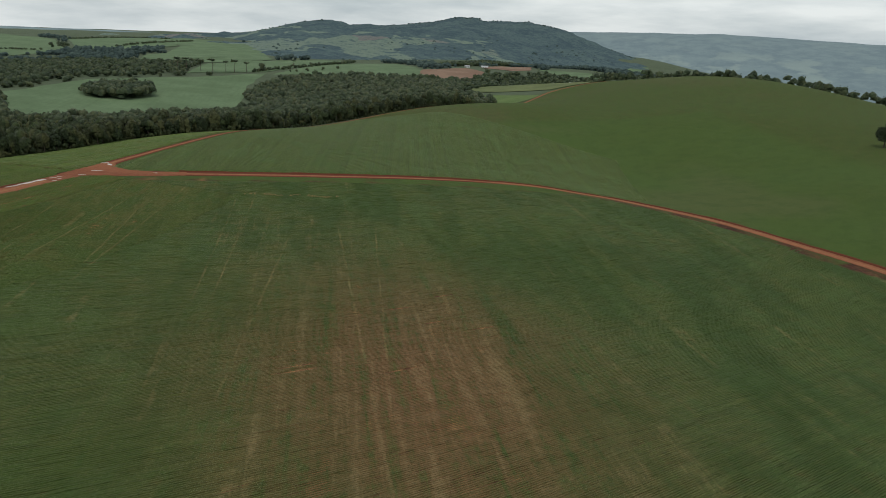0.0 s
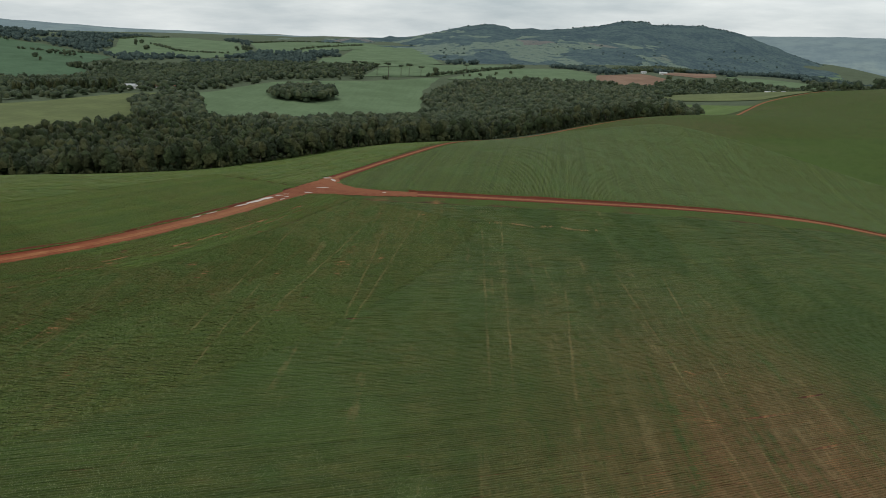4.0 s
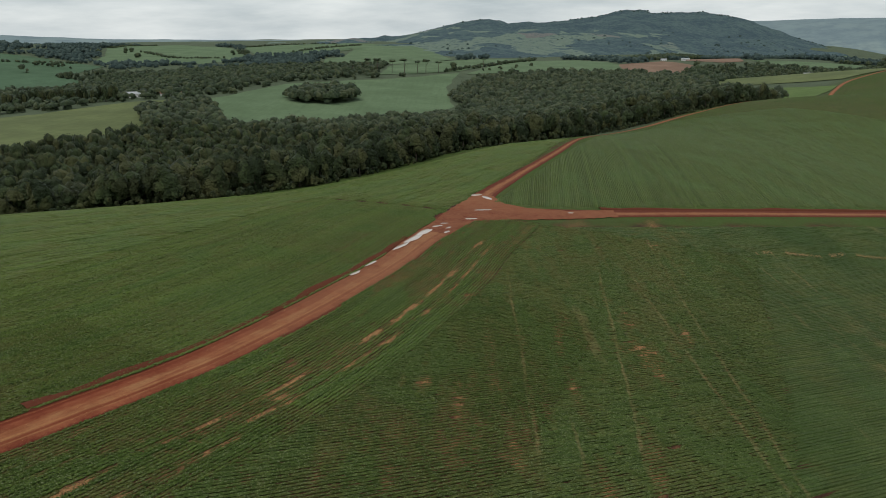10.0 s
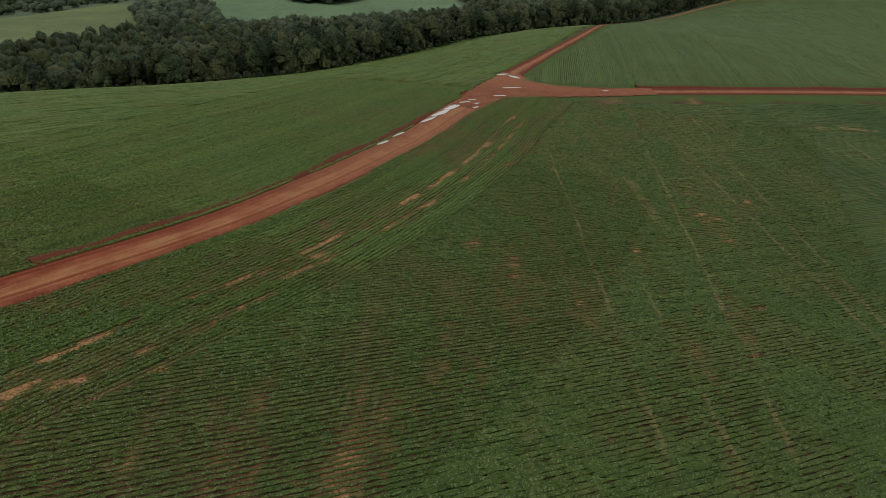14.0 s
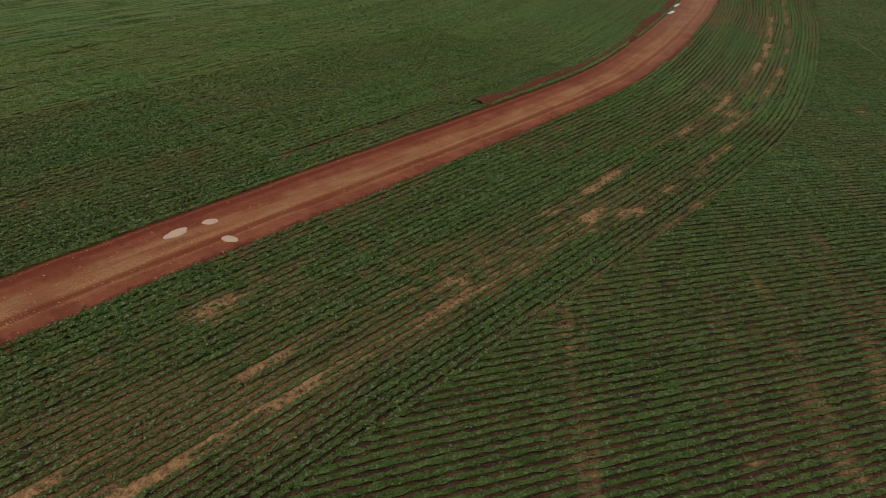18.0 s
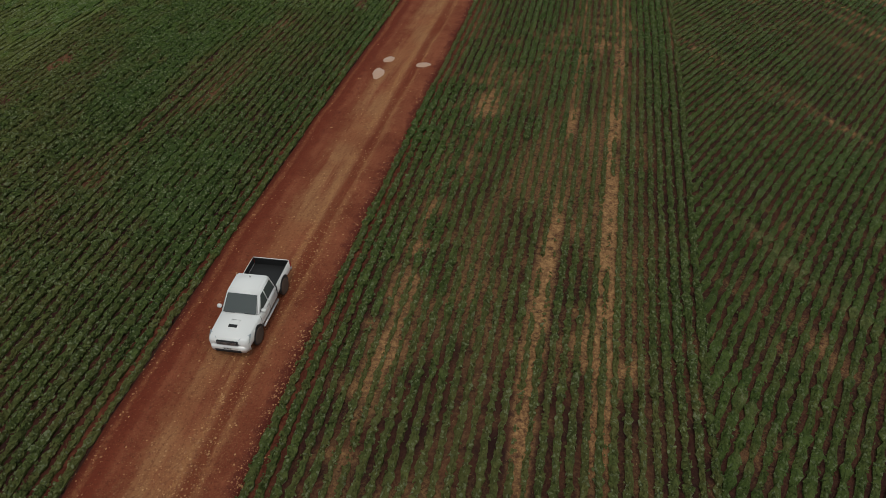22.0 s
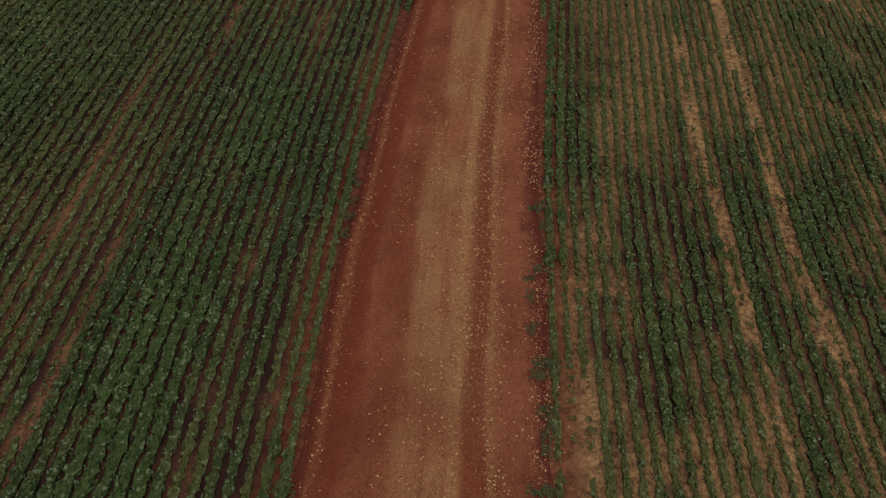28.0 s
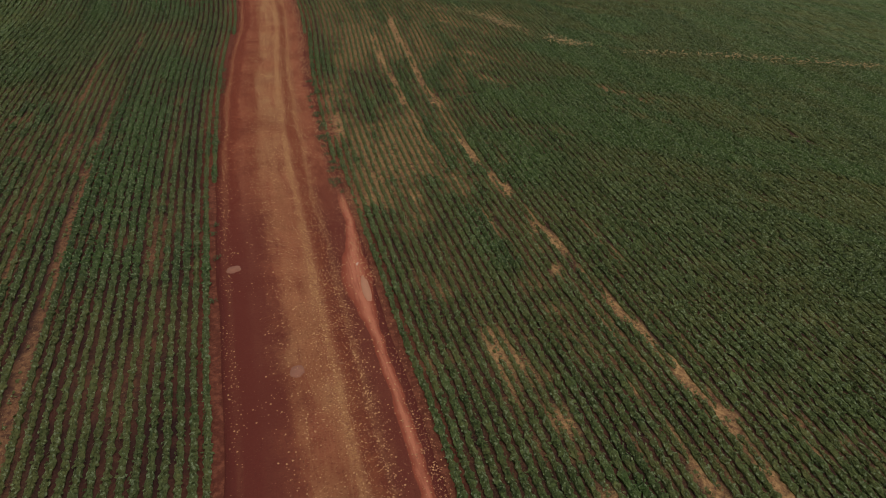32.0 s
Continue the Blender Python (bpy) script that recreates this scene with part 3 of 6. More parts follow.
def make_field(name, light, dark, scale=0.02, line=(0, 0)):
    k = Nodes(name, 0.95, 0.1)
    c = k.mix(k.step(k.noise(scale, 5), 0.3, 0.7), dark, light)
    c = k.mix(k.m("MULTIPLY", k.step(k.noise(scale * 9, 4), 0.45, 0.7), 0.3), c, tuple(0.7 * v for v in dark))
    s = k.noise(0.5, 2, vector=k.scaled(k.where(), (0.5, 0.02, 0.1), line[0]))
    c = k.mix(k.m("MULTIPLY", k.step(s, 0.45, 0.65), 0.22), c, tuple(0.6 * v for v in light))
    k.bump(k.noise(0.6, 4), 0.4, 0.3)
    return k.done(c)


def make_leaves(name, dark, light, warm):
    k = Nodes(name, 0.65, 0.2)
    r = k.n("NewGeometry").outputs["Random Per Island"]
    big, fine = k.noise(0.035, 3), k.noise(1.1, 5, 0.7)
    c = k.mix(k.m("MULTIPLY_ADD", r, 0.55, k.m("MULTIPLY", k.step(fine, 0.36, 0.66), 0.45)), dark, light)
    c = k.mix(k.m("MULTIPLY", k.step(k.noise(0.09, 3), 0.50, 0.68), 0.6), c, warm)
    c = k.mix(k.m("MULTIPLY", k.step(big, 0.45, 0.7), 0.35), c, dark)
    # each tree has its own tint
    own = k.n("SeparateColor", Color=k.voronoi(0.17, vector=k.scaled(k.where(), (1.0, 1.0, 0.25)), out="Color"))
    c = k.mix(k.m("MULTIPLY", k.step(own.outputs[0], 0.62, 0.80), 0.55), c, warm)
    c = k.mix(k.m("MULTIPLY", k.step(own.outputs[1], 0.55, 0.75), 0.60), c, dark)
    k.bump(k.m("SUBTRACT", fine, k.m("MULTIPLY", k.voronoi(1.3), 0.7)), 1.0, 0.8)
    return k.done(c)


def plain(name, colour, rough=0.6, spec=0.3, metal=0.0, grain=0.12):
    k = Nodes(name, rough, spec)
    c = k.mix(k.m("MULTIPLY", k.noise(3.0, 4), grain * 2), colour, tuple(v * 0.55 for v in colour))
    return k.done(c, Metallic=metal)


def make_stones():
    k = Nodes("tan_gravel", 0.9, 0.2)
    r = k.n("NewGeometry").outputs["Random Per Island"]
    c = k.mix(k.step(r, 0.0, 1.0), (0.24, 0.085, 0.045), (0.52, 0.275, 0.125))
    return k.done(c)


def make_far_hills():
    """Woods, pastures and ploughed strips on far slopes, with haze put into colour and glow."""
    k = Nodes("haze_glow_far_hills", 0.95, 0.05)
    warp = k.n("VectorMath")
    warp.operation = "ADD"
    k.put(warp.inputs[0], k.where())
    w = k.noise(0.004, 3, out="Color")
    sw = k.n("VectorMath")
    sw.operation = "SCALE"
    k.put(sw.inputs[0], w)
    k.put(sw.inputs["Scale"], 240.0)
    k.put(warp.inputs[1], sw.outputs[0])
    cell = k.scaled(warp.outputs[0], (1.0, 0.55, 1.0))
    pick = k.n("SeparateColor", Color=k.voronoi(0.0105, vector=cell, out="Color"))
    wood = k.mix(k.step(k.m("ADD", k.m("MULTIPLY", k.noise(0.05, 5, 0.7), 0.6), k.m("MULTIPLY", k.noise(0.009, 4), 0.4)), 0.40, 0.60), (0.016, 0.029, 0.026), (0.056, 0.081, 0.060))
    grass = k.mix(k.noise(0.02, 4), (0.105, 0.135, 0.078), (0.150, 0.180, 0.105))
    brown = k.mix(k.noise(0.02, 4), (0.12, 0.10, 0.07), (0.16, 0.13, 0.095))
    high = k.step(k.n("SeparateXYZ", Vector=k.where()).outputs[2], 25.0, 85.0, 0.0, 0.55)
    east = k.step(k.n("SeparateXYZ", Vector=k.where()).outputs[0], 380.0, 900.0, 0.0, 0.5)
    want = k.m("ADD", k.m("ADD", high, east), pick.outputs[0])
    c = k.mix(k.step(want, 0.54, 0.56), k.mix(k.step(pick.outputs[1], 0.93, 0.95), grass, brown), wood)
    bush = k.m("MULTIPLY", k.step(k.noise(0.03, 5, 0.7), 0.55, 0.60), 0.9)
    c = k.mix(bush, c, wood)
    k.bump(k.m("ADD", k.m("SUBTRACT", k.noise(0.05, 5, 0.7), k.m("MULTIPLY", k.voronoi(0.075), 0.8)), k.m("MULTIPLY", k.noise(0.012, 3), 2.0)), 1.0, 14.0)
    # faint blue emission stands in for the hazy air before the slopes
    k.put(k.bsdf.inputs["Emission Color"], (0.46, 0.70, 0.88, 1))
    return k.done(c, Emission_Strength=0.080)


def make_far_ridge():
    k = Nodes("haze_glow_far_ridge", 0.95, 0.05)
    # distance haze is painted in: blue-grey base colours here, blue emission below
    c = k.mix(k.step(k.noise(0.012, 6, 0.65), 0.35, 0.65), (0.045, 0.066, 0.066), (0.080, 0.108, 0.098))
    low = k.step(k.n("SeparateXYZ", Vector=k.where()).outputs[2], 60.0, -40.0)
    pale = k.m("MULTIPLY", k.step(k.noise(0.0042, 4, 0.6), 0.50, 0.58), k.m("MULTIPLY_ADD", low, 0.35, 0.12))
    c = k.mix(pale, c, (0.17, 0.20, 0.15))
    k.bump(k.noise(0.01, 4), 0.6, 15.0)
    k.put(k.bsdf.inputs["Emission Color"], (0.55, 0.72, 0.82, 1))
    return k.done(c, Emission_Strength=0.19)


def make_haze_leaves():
    k = Nodes("haze_tinted_far_leaves", 0.9, 0.05)
    # leaf colour made paler and bluer than nearer woods to imitate haze
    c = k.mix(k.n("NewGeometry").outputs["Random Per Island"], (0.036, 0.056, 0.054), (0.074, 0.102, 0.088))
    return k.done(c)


M_HAZE = make_haze_leaves()
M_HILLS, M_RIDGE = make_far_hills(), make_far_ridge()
M_GROUND, M_ROAD, M_CROP, M_CROPFIELD = make_ground(), make_road("red_road", 0.0), make_crop("crop_leaves", False, (0.024, 0.043, 0.008), (0.140, 0.198, 0.040), ((0.018, 0.027, 0.010), (0.108, 0.134, 0.044))), make_crop("streaked_crop_leaves", True, (0.020, 0.035, 0.007), (0.084, 0.122, 0.029), yellow=0.40)
M_CROPNEAR = make_crop("leafy_crop", True, (0.022, 0.034, 0.007), (0.130, 0.170, 0.043))
M_DUSTROAD = make_road("dusty_red_road", 1.0)
M_CROPPALE = make_crop("pale_crop_leaves", False, (0.024, 0.043, 0.008), (0.140, 0.198, 0.040), ((0.020, 0.030, 0.009), (0.124, 0.149, 0.046)))
M_CROPGREEN = make_crop("fresh_crop_leaves", False, (0.024, 0.043, 0.008), (0.140, 0.198, 0.040), yellow=0.55)
M_CROPNORTH = make_crop("north_crop_leaves", False, (0.024, 0.042, 0.008), (0.102, 0.146, 0.031), yellow=0.22)
M_PASTURE = make_field("pasture", (0.130, 0.186, 0.098), (0.096, 0.142, 0.072))
M_FIELD = make_field("young_crop_field", (0.080, 0.138, 0.076), (0.058, 0.102, 0.054))
M_FRESH = make_field("fresh_green_field", (0.125, 0.175, 0.058), (0.090, 0.135, 0.042))
M_STUBBLE = make_field("stubble_field", (0.25, 0.165, 0.115), (0.18, 0.11, 0.075))
M_DRY = make_field("dry_pasture", (0.142, 0.166, 0.066), (0.100, 0.120, 0.050))
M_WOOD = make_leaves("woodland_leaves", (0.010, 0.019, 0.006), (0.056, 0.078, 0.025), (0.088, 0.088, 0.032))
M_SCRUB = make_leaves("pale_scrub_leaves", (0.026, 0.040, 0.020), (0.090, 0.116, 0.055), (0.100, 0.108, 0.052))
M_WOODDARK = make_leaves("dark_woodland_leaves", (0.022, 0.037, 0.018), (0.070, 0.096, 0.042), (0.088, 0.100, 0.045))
M_BARK = plain("bark", (0.11, 0.09, 0.07), 0.95, 0.1)
M_WATER = Nodes("muddy_puddle", 0.06, 0.5).done((0.52, 0.43, 0.37))
M_BANK = plain("dark_red_bank", (0.145, 0.046, 0.026), 0.95, 0.05, grain=0.5)
M_CRUST = plain("dried_red_mud", (0.30, 0.125, 0.080), 0.9, 0.1, grain=0.4)
M_SILT = plain("ochre_silt", (0.46, 0.205, 0.120), 0.85, 0.1, grain=0.35)
M_DUST = plain("pale_wet_mud", (0.55, 0.340, 0.235), 0.45, 0.35, grain=0.15)
M_STONE = make_stones()
M_STRAW = plain("dry_straw", (0.36, 0.225, 0.105), 0.9, 0.1, grain=0.4)
M_WEED = plain("roadside_weeds", (0.095, 0.100, 0.042), 0.8, 0.1, grain=0.5)

# ---- the ground: one sheet, fine near the road and coarse towards the horizon ----
def sheet_axis(centre, scale, lo, hi, n):
    return centre + scale * np.sinh(np.linspace(math.asinh((lo - centre) / scale), math.asinh((hi - centre) / scale), n))


# land that carries modelled crop rows: west of the road, between the roads, and the north field
CROP_WEST = [(-250, -170), (-60, 40), (-5, 205), (2, 225), (30, 290), (50, 350), (20, 335), (-20, 275), (-60, 235), (-120, 222), (-175, 218), (-250, 130), (-300, 0)]
CROP_INNER = [(-250, -170), (0, 190), (240, 236), (262, 220), (284, 181), (302, 137), (318, 100), (330, 56), (320, -60), (240, -200), (120, -230), (20, -210), (-80, -210), (-160, -220)]
CROP_NORTH = [(4, 212), (40, 207), (112, 222), (197, 244), (240, 240), (275, 225), (300, 330), (200, 470), (130, 470), (75, 390), (40, 296)]


def planted(x, y):
    return (inside(CROP_INNER, x, y) | (inside(CROP_WEST, x, y) & (off > -44))).astype(float)


gx = sheet_axis(-40, 85, -4800, 4800, 280)
gy = sheet_axis(60, 110, -1500, 5400, 300)
GX, GY = np.meshgrid(gx, gy)
GZ = height(GX, GY)
near = (np.abs(GX) < 420) & (GY < 420) & (GY > -320)
off = np.full(GX.shape, 900.0)
along = np.zeros(GX.shape)
off[near], along[near] = main_offset(GX[near], GY[near])
vig = np.full(GX.shape, 0.85)
vig[near] = vigour(GX[near], GY[near], off[near], along[near])
wild = smooth(0, 30, np.where(GY > 150, GY - np.interp(GX, [-420, -230, -120, -50, 0, 60, 160, 255, 330, 400, 520, 700, 1000], [185, 215, 226, 250, 320, 372, 508, 604, 670, 760, 850, 960, 900]), -1))
wild = np.maximum(wild, smooth(420, 700, -GX))
rowc = np.where(off < HEAD, off, -GX * math.sin(INNER) + GY * math.cos(INNER))
zone = planted(GX, GY)
idx = np.arange(GX.size).reshape(GX.shape)
quads = np.stack([idx[:-1, :-1], idx[:-1, 1:], idx[1:, 1:], idx[1:, :-1]], -1).reshape(-1, 4)
ground = part("ground", mesh_np("ground", np.stack([GX, GY, GZ], -1), quads, smooth=True,
                                attrs={"vigour": vig.ravel(), "row": rowc.ravel(), "wild": wild.ravel(), "rows": zone.ravel(), "away": (off - np.where(off > 0, drift(along), 0)).ravel()}), M_GROUND)
tagged(ground, "rolling farmland of red soil under green crop rows", "ground", kind="structure")


def soil_sheet(name, x, y, off, along, label, lift, keep=None):
    """Bare earth under the rows where the camera passes near, in finer detail than the wide ground."""
    z = height(x, y) + lift
    half = np.interp(along, np.arange(len(main_c)) * 0.25, main_c[:, 2]) / 2
    k = np.arange(x.size).reshape(x.shape)
    f = np.stack([k[:-1, :-1], k[:-1, 1:], k[1:, 1:], k[1:, :-1]], -1).reshape(-1, 4)
    f = f if keep is None else f[keep.ravel()]
    v = vigour(x, y, off.ravel(), along.ravel())
    ob = part(name, mesh_np(name, np.stack([x, y, z], -1), f, smooth=True,
                            attrs={"vigour": v, "row": off.ravel(), "wild": 0 * v, "rows": 1 + 0 * v, "away": (off - np.where(off > 0, drift(along), 0)).ravel(),
                                   "verge": smooth(1.7, 0.2, np.abs(off) - half).ravel()}), M_GROUND)
    return tagged(ob, label, "soil", kind="structure")


so, ss = np.meshgrid(np.concatenate([np.arange(-26, -2.9, 0.42), np.arange(2.9, 45.5, 0.42)]), np.arange(150, 500, 0.6))
mi = np.round(ss / 0.25).astype(int)
soil_sheet("ground", (main_c[mi, 0] + main_n[mi, 0] * so)[:, :55], (main_c[mi, 1] + main_n[mi, 1] * so)[:, :55], so[:, :55], ss[:, :55], "red soil between crop rows beside the road", 0.03)
soil_sheet("ground", (main_c[mi, 0] + main_n[mi, 0] * so)[:, 55:], (main_c[mi, 1] + main_n[mi, 1] * so)[:, 55:], so[:, 55:], ss[:, 55:], "red soil with straw between headland crop rows", 0.035)

fx, fy = np.meshgrid(np.arange(-62, 176, 1.0), np.arange(-48, 206, 1.0))
fo, fa = main_offset(fx, fy)
field_soil = (inside(CROP_INNER, fx, fy).ravel() & (fo > HEAD - 1)).reshape(fx.shape)
sheet_ok = field_soil[:-1, :-1] & field_soil[:-1, 1:] & field_soil[1:, 1:] & field_soil[1:, :-1]
soil_sheet("ground", fx, fy, fo.reshape(fx.shape), fa.reshape(fx.shape), "red soil under the broad crop field", 0.02, sheet_ok)


def road_strip(name, points, label, lift=0.05, material=M_ROAD, step=1.0, cross=9):
    q, n = resample(points, step)
    t = np.concatenate([[-1, -0.985], np.linspace(-0.86, 0.86, cross), [0.985, 1]])
    half = q[:, 2:3] / 2 * (1 + 0.06 * (vnoise(np.arange(len(q)) * step / 3.0, np.zeros(len(q)), 31)[:, None] - 0.5))
    x = q[:, :1] + n[:, :1] * half * t
    y = q[:, 1:2] + n[:, 1:2] * half * t
    prof = lift + 0.04 * (1 - t**2) - 0.035 * np.exp(-((np.abs(t) - 0.4) / 0.16) ** 2)
    z = height(x, y) + prof
    z[:, [0, -1]] -= 0.3
    k = np.arange(x.size).reshape(x.shape)
    f = np.stack([k[:-1, :-1], k[:-1, 1:], k[1:, 1:], k[1:, :-1]], -1).reshape(-1, 4)
    s = (np.arange(len(q)) * step)[:, None] + 0 * x
    ob = part(name, mesh_np(name, np.stack([x, y, z], -1), f, smooth=True, attrs={"side": (t + 0 * x).ravel(), "along": s.ravel()}), material)
    return tagged(ob, label, "road", kind="structure")


road_strip("road", MAIN, "red earth farm road with stony wheel tracks", 0.08)
road_strip("road", EAST, "red earth farm track curving between crop fields", 0.09, M_DUSTROAD)
road_strip("road", NORTH, "rutted red earth track running along the forest", 0.07, M_DUSTROAD)


def bank(points, side, label):
    """A low cut bank of bare red earth along one edge of a track."""
    q, n = resample(points, 1.5)
    r = vnoise(np.arange(len(q)) / 4.0, np.zeros(len(q)), 33)[:, None]
    t = np.array([0.0, 0.35, 0.9, 1.5, 1.9])
    o = side * (q[:, 2:3] / 2 - 0.1 + t * (0.7 + 0.6 * r))
    x, y = q[:, :1] + n[:, :1] * o, q[:, 1:2] + n[:, 1:2] * o
    z = height(x, y) + np.array([0.02, 0.30, 0.42, 0.32, -0.05]) * (0.6 + 0.7 * r)
    k = np.arange(x.size).reshape(x.shape)
    f = np.stack([k[:-1, :-1], k[:-1, 1:], k[1:, 1:], k[1:, :-1]], -1).reshape(-1, 4)
    ob = part("bank", mesh_np("bank", np.stack([x, y, z], -1), f if side > 0 else f[:, ::-1]), M_BANK)
    return tagged(ob, label, "bank", kind="structure")


bank(EAST[2:], -1, "low dark red earth bank beside the farm track")
bank(MAIN[12:18], -1, "low dark red earth bank at the road's upper edge")


def patch_mesh(name, outline, material, label, lift, kind="structure", category="road", cell=2.5, wobble=0.6):
    """A flat patch draped on the ground, with an uneven outline."""
    ring = []
    for (ax, ay), (bx, by) in zip(outline, outline[1:] + outline[:1]):
        n = max(2, int(math.hypot(bx - ax, by - ay) / (cell * 0.5)))
        for i in range(n):
            x, y = ax + (bx - ax) * i / n, ay + (by - ay) * i / n
            w = noise.noise((x * 0.6, y * 0.6, 1.0)) * wobble
            ring.append((x + w, y - w))
    px, py = np.meshgrid(np.arange(min(p[0] for p in ring), max(p[0] for p in ring), cell), np.arange(min(p[1] for p in ring), max(p[1] for p in ring), cell))
    ok = inside(ring, px, py)
    co, _, faces, *_ = geometry.delaunay_2d_cdt([Vector(p) for p in ring] + [Vector(p) for p in zip(px[ok], py[ok])], [], [list(range(len(ring)))], 1, 0.001)
    co = np.array([tuple(v) for v in co])
    z = height(co[:, 0], co[:, 1]) + lift
    tris = [f for f in faces if len(f) == 3]
    ob = part(name, mesh_np(name, np.c_[co, z], tris=tris, smooth=True, attrs={"side": np.full(len(co), 0.4), "along": co[:, 1]}), material)
    return tagged(ob, label, category, kind=kind)


patch_mesh("road", [(-12.6, 182), (-8.6, 200), (-1, 219), (1.6, 226), (6.4, 222), (9, 214), (15, 210.2), (26, 209), (40, 212), (40, 205.5), (24, 200.6), (9, 197), (1, 191), (-5.5, 180)], M_DUSTROAD,
           "trampled red earth where three tracks meet", 0.16)


def puddle(x, y, a, b, deg, material=M_WATER, label="pale muddy puddle on the red road", lift=0.21):
    t = radians(deg)
    rim = []
    for i in range(14):
        u = i * math.tau / 14
        r = 1 + 0.35 * noise.noise((x + math.cos(u) * 1.3, y + math.sin(u) * 1.3, 2.0))
        p, q = a * r * math.cos(u), b * r * math.sin(u)
        rim.append((x + p * math.cos(t) - q * math.sin(t), y + p * math.sin(t) + q * math.cos(t)))
    v = [(px, py) for px, py in rim]
    cx, cy = np.array([p[0] for p in v]), np.array([p[1] for p in v])
    z = height(cx, cy) + lift
    top = np.c_[cx, cy, z]
    skirt = np.c_[(cx - x) * 1.08 + x, (cy - y) * 1.08 + y, z - 0.05]
    mid = [[x, y, float(height(x, y)) + lift]]
    tris = [(i, (i + 1) % 14, 28) for i in range(14)]
    quads = [(14 + i, 14 + (i + 1) % 14, (i + 1) % 14, i) for i in range(14)]
    ob = part("puddle", mesh_np("puddle", np.vstack([top, skirt, mid]), quads, tris, smooth=True), material)
    return tagged(ob, label, "puddle", "puddles on the road")


for x, y, a, b, deg in ((1.3, 223.0, 1.6, 0.8, 20), (4.4, 220.0, 2.2, 0.8, -60), (2.6, 206.0, 2.6, 0.45, 14), (-0.8, 196.2, 1.6, 0.55, 14), (-12.6, 180.6, 3.6, 0.9, 68), (-14.8, 174.2, 4.2, 0.9, 68),
                        (-17.2, 167.0, 3.6, 0.5, 66), (-9.7, 187.0, 1.4, 0.5, 40), (-7.9, 190.2, 1.0, 0.35, 20), (-6.8, 186.2, 1.1, 0.4, 60), (-7.2, 182.0, 1.2, 0.4, 60), (27.0, 207.1, 0.9, 0.4, 10),
                        (-22.6, 151.5, 2.4, 0.4, 66), (-24.6, 144.5, 2.0, 0.35, 66)):
    puddle(x, y, a, b, deg, lift=0.24)
for x, y, a, b, deg in ((-73.2, 55.3, 0.75, 0.42, 60), (-71.6, 57.1, 0.55, 0.32, 30), (-69.6, 55.3, 0.55, 0.32, -10)):
    puddle(x, y, a, b, deg, M_DUST, "pale pinkish puddle of wet mud on the road", 0.165)
for x, y, a, b, deg in ((-165.2, -47.9, 0.42, 0.34, 0), (-169.7, -57.0, 0.42, 0.36, 40)):
    puddle(x, y, a, b, deg, M_CRUST, "smooth patch of dried red mud", 0.135)
puddle(-161.9, -55.2, 1.25, 0.24, 47, M_SILT, "pale ochre silt at the edge of the mud wash", 0.14)
puddle(-160.2, -53.2, 0.14, 0.05, 20, M_DUST, "small pale scrap lying on the mud", 0.16)

# ---- fields on the hills beyond the valley, draped on the ground ----
def drape(name, outline, material, label, lift=0.5, cell=22.0, wobble=4.0, edge=10.0):
    ring = []
    for (ax, ay), (bx, by) in zip(outline, outline[1:] + outline[:1]):
        n = max(1, int(math.hypot(bx - ax, by - ay) / edge))
        for i in range(n):
            x, y = ax + (bx - ax) * i / n, ay + (by - ay) * i / n
            w = noise.noise((x / 45, y / 45, 3.0)) * wobble
            ring.append((x + w, y - w))
    xs, ys = [p[0] for p in ring], [p[1] for p in ring]
    px, py = np.meshgrid(np.arange(min(xs), max(xs), cell), np.arange(min(ys), max(ys), cell))
    ok = inside(ring, px, py)
    pts = [Vector(p) for p in ring] + [Vector(p) for p in zip(px[ok], py[ok])]
    co, _, faces, *_ = geometry.delaunay_2d_cdt(pts, [], [list(range(len(ring)))], 1, 0.01)
    co = np.array([tuple(v) for v in co])
    z = height(co[:, 0], co[:, 1]) + lift
    ob = part(name, mesh_np(name, np.c_[co, z], tris=[f for f in faces if len(f) == 3], smooth=True), material)
    return tagged(ob, label, "field", kind="structure")


drape("field", [(-233, 716), (-301, 893), (-246, 1062), (-111, 1163), (6, 1276), (-15, 1099), (-6, 915), (-17, 861), (-129, 774), (-186, 745)], M_PASTURE,
      "smooth green pasture sloping to the forest")
drape("field", [(-332, 483), (-488, 716), (-431, 750), (-376, 859), (-301, 893), (-276, 661), (-304, 581), (-322, 526)], M_DRY, "yellowish dry pasture above the forest")
drape("field", [(17, 1256), (151, 1639), (317, 1913), (331, 1394), (242, 1308), (140, 1311)], M_PASTURE, "pale green hill pasture", 0.8)
drape("field", [(-125, 1215), (-121, 1429), (184, 1903), (165, 1657), (6, 1300)], M_PASTURE, "pale pasture behind a hedge", 0.7)
drape("field", [(-242, 1464), (-263, 1819), (-311, 2635), (-186, 2601), (-46, 1758), (-10, 1495), (-125, 1466)], M_PASTURE, "long pale green pasture on a far slope", 1.0)
drape("field", [(-1179, 1761), (-1001, 1749), (-838, 1652), (-756, 1595), (-733, 1398), (-626, 1254), (-669, 1130), (-740, 1092)], M_FIELD, "green hillside field with bushes", 1.0)
drape("field", [(-792, 1670), (-1027, 2203), (-1122, 2784), (-703, 2357), (-501, 1790), (-570, 1656), (-642, 1779), (-800, 1993)], M_PASTURE, "far pasture between hedges", 1.2)
drape("field", [(-597, 2538), (-405, 2581), (-279, 2019), (-401, 1853), (-487, 1845), (-680, 2407)], M_PASTURE, "far pasture below the ridge", 1.2)
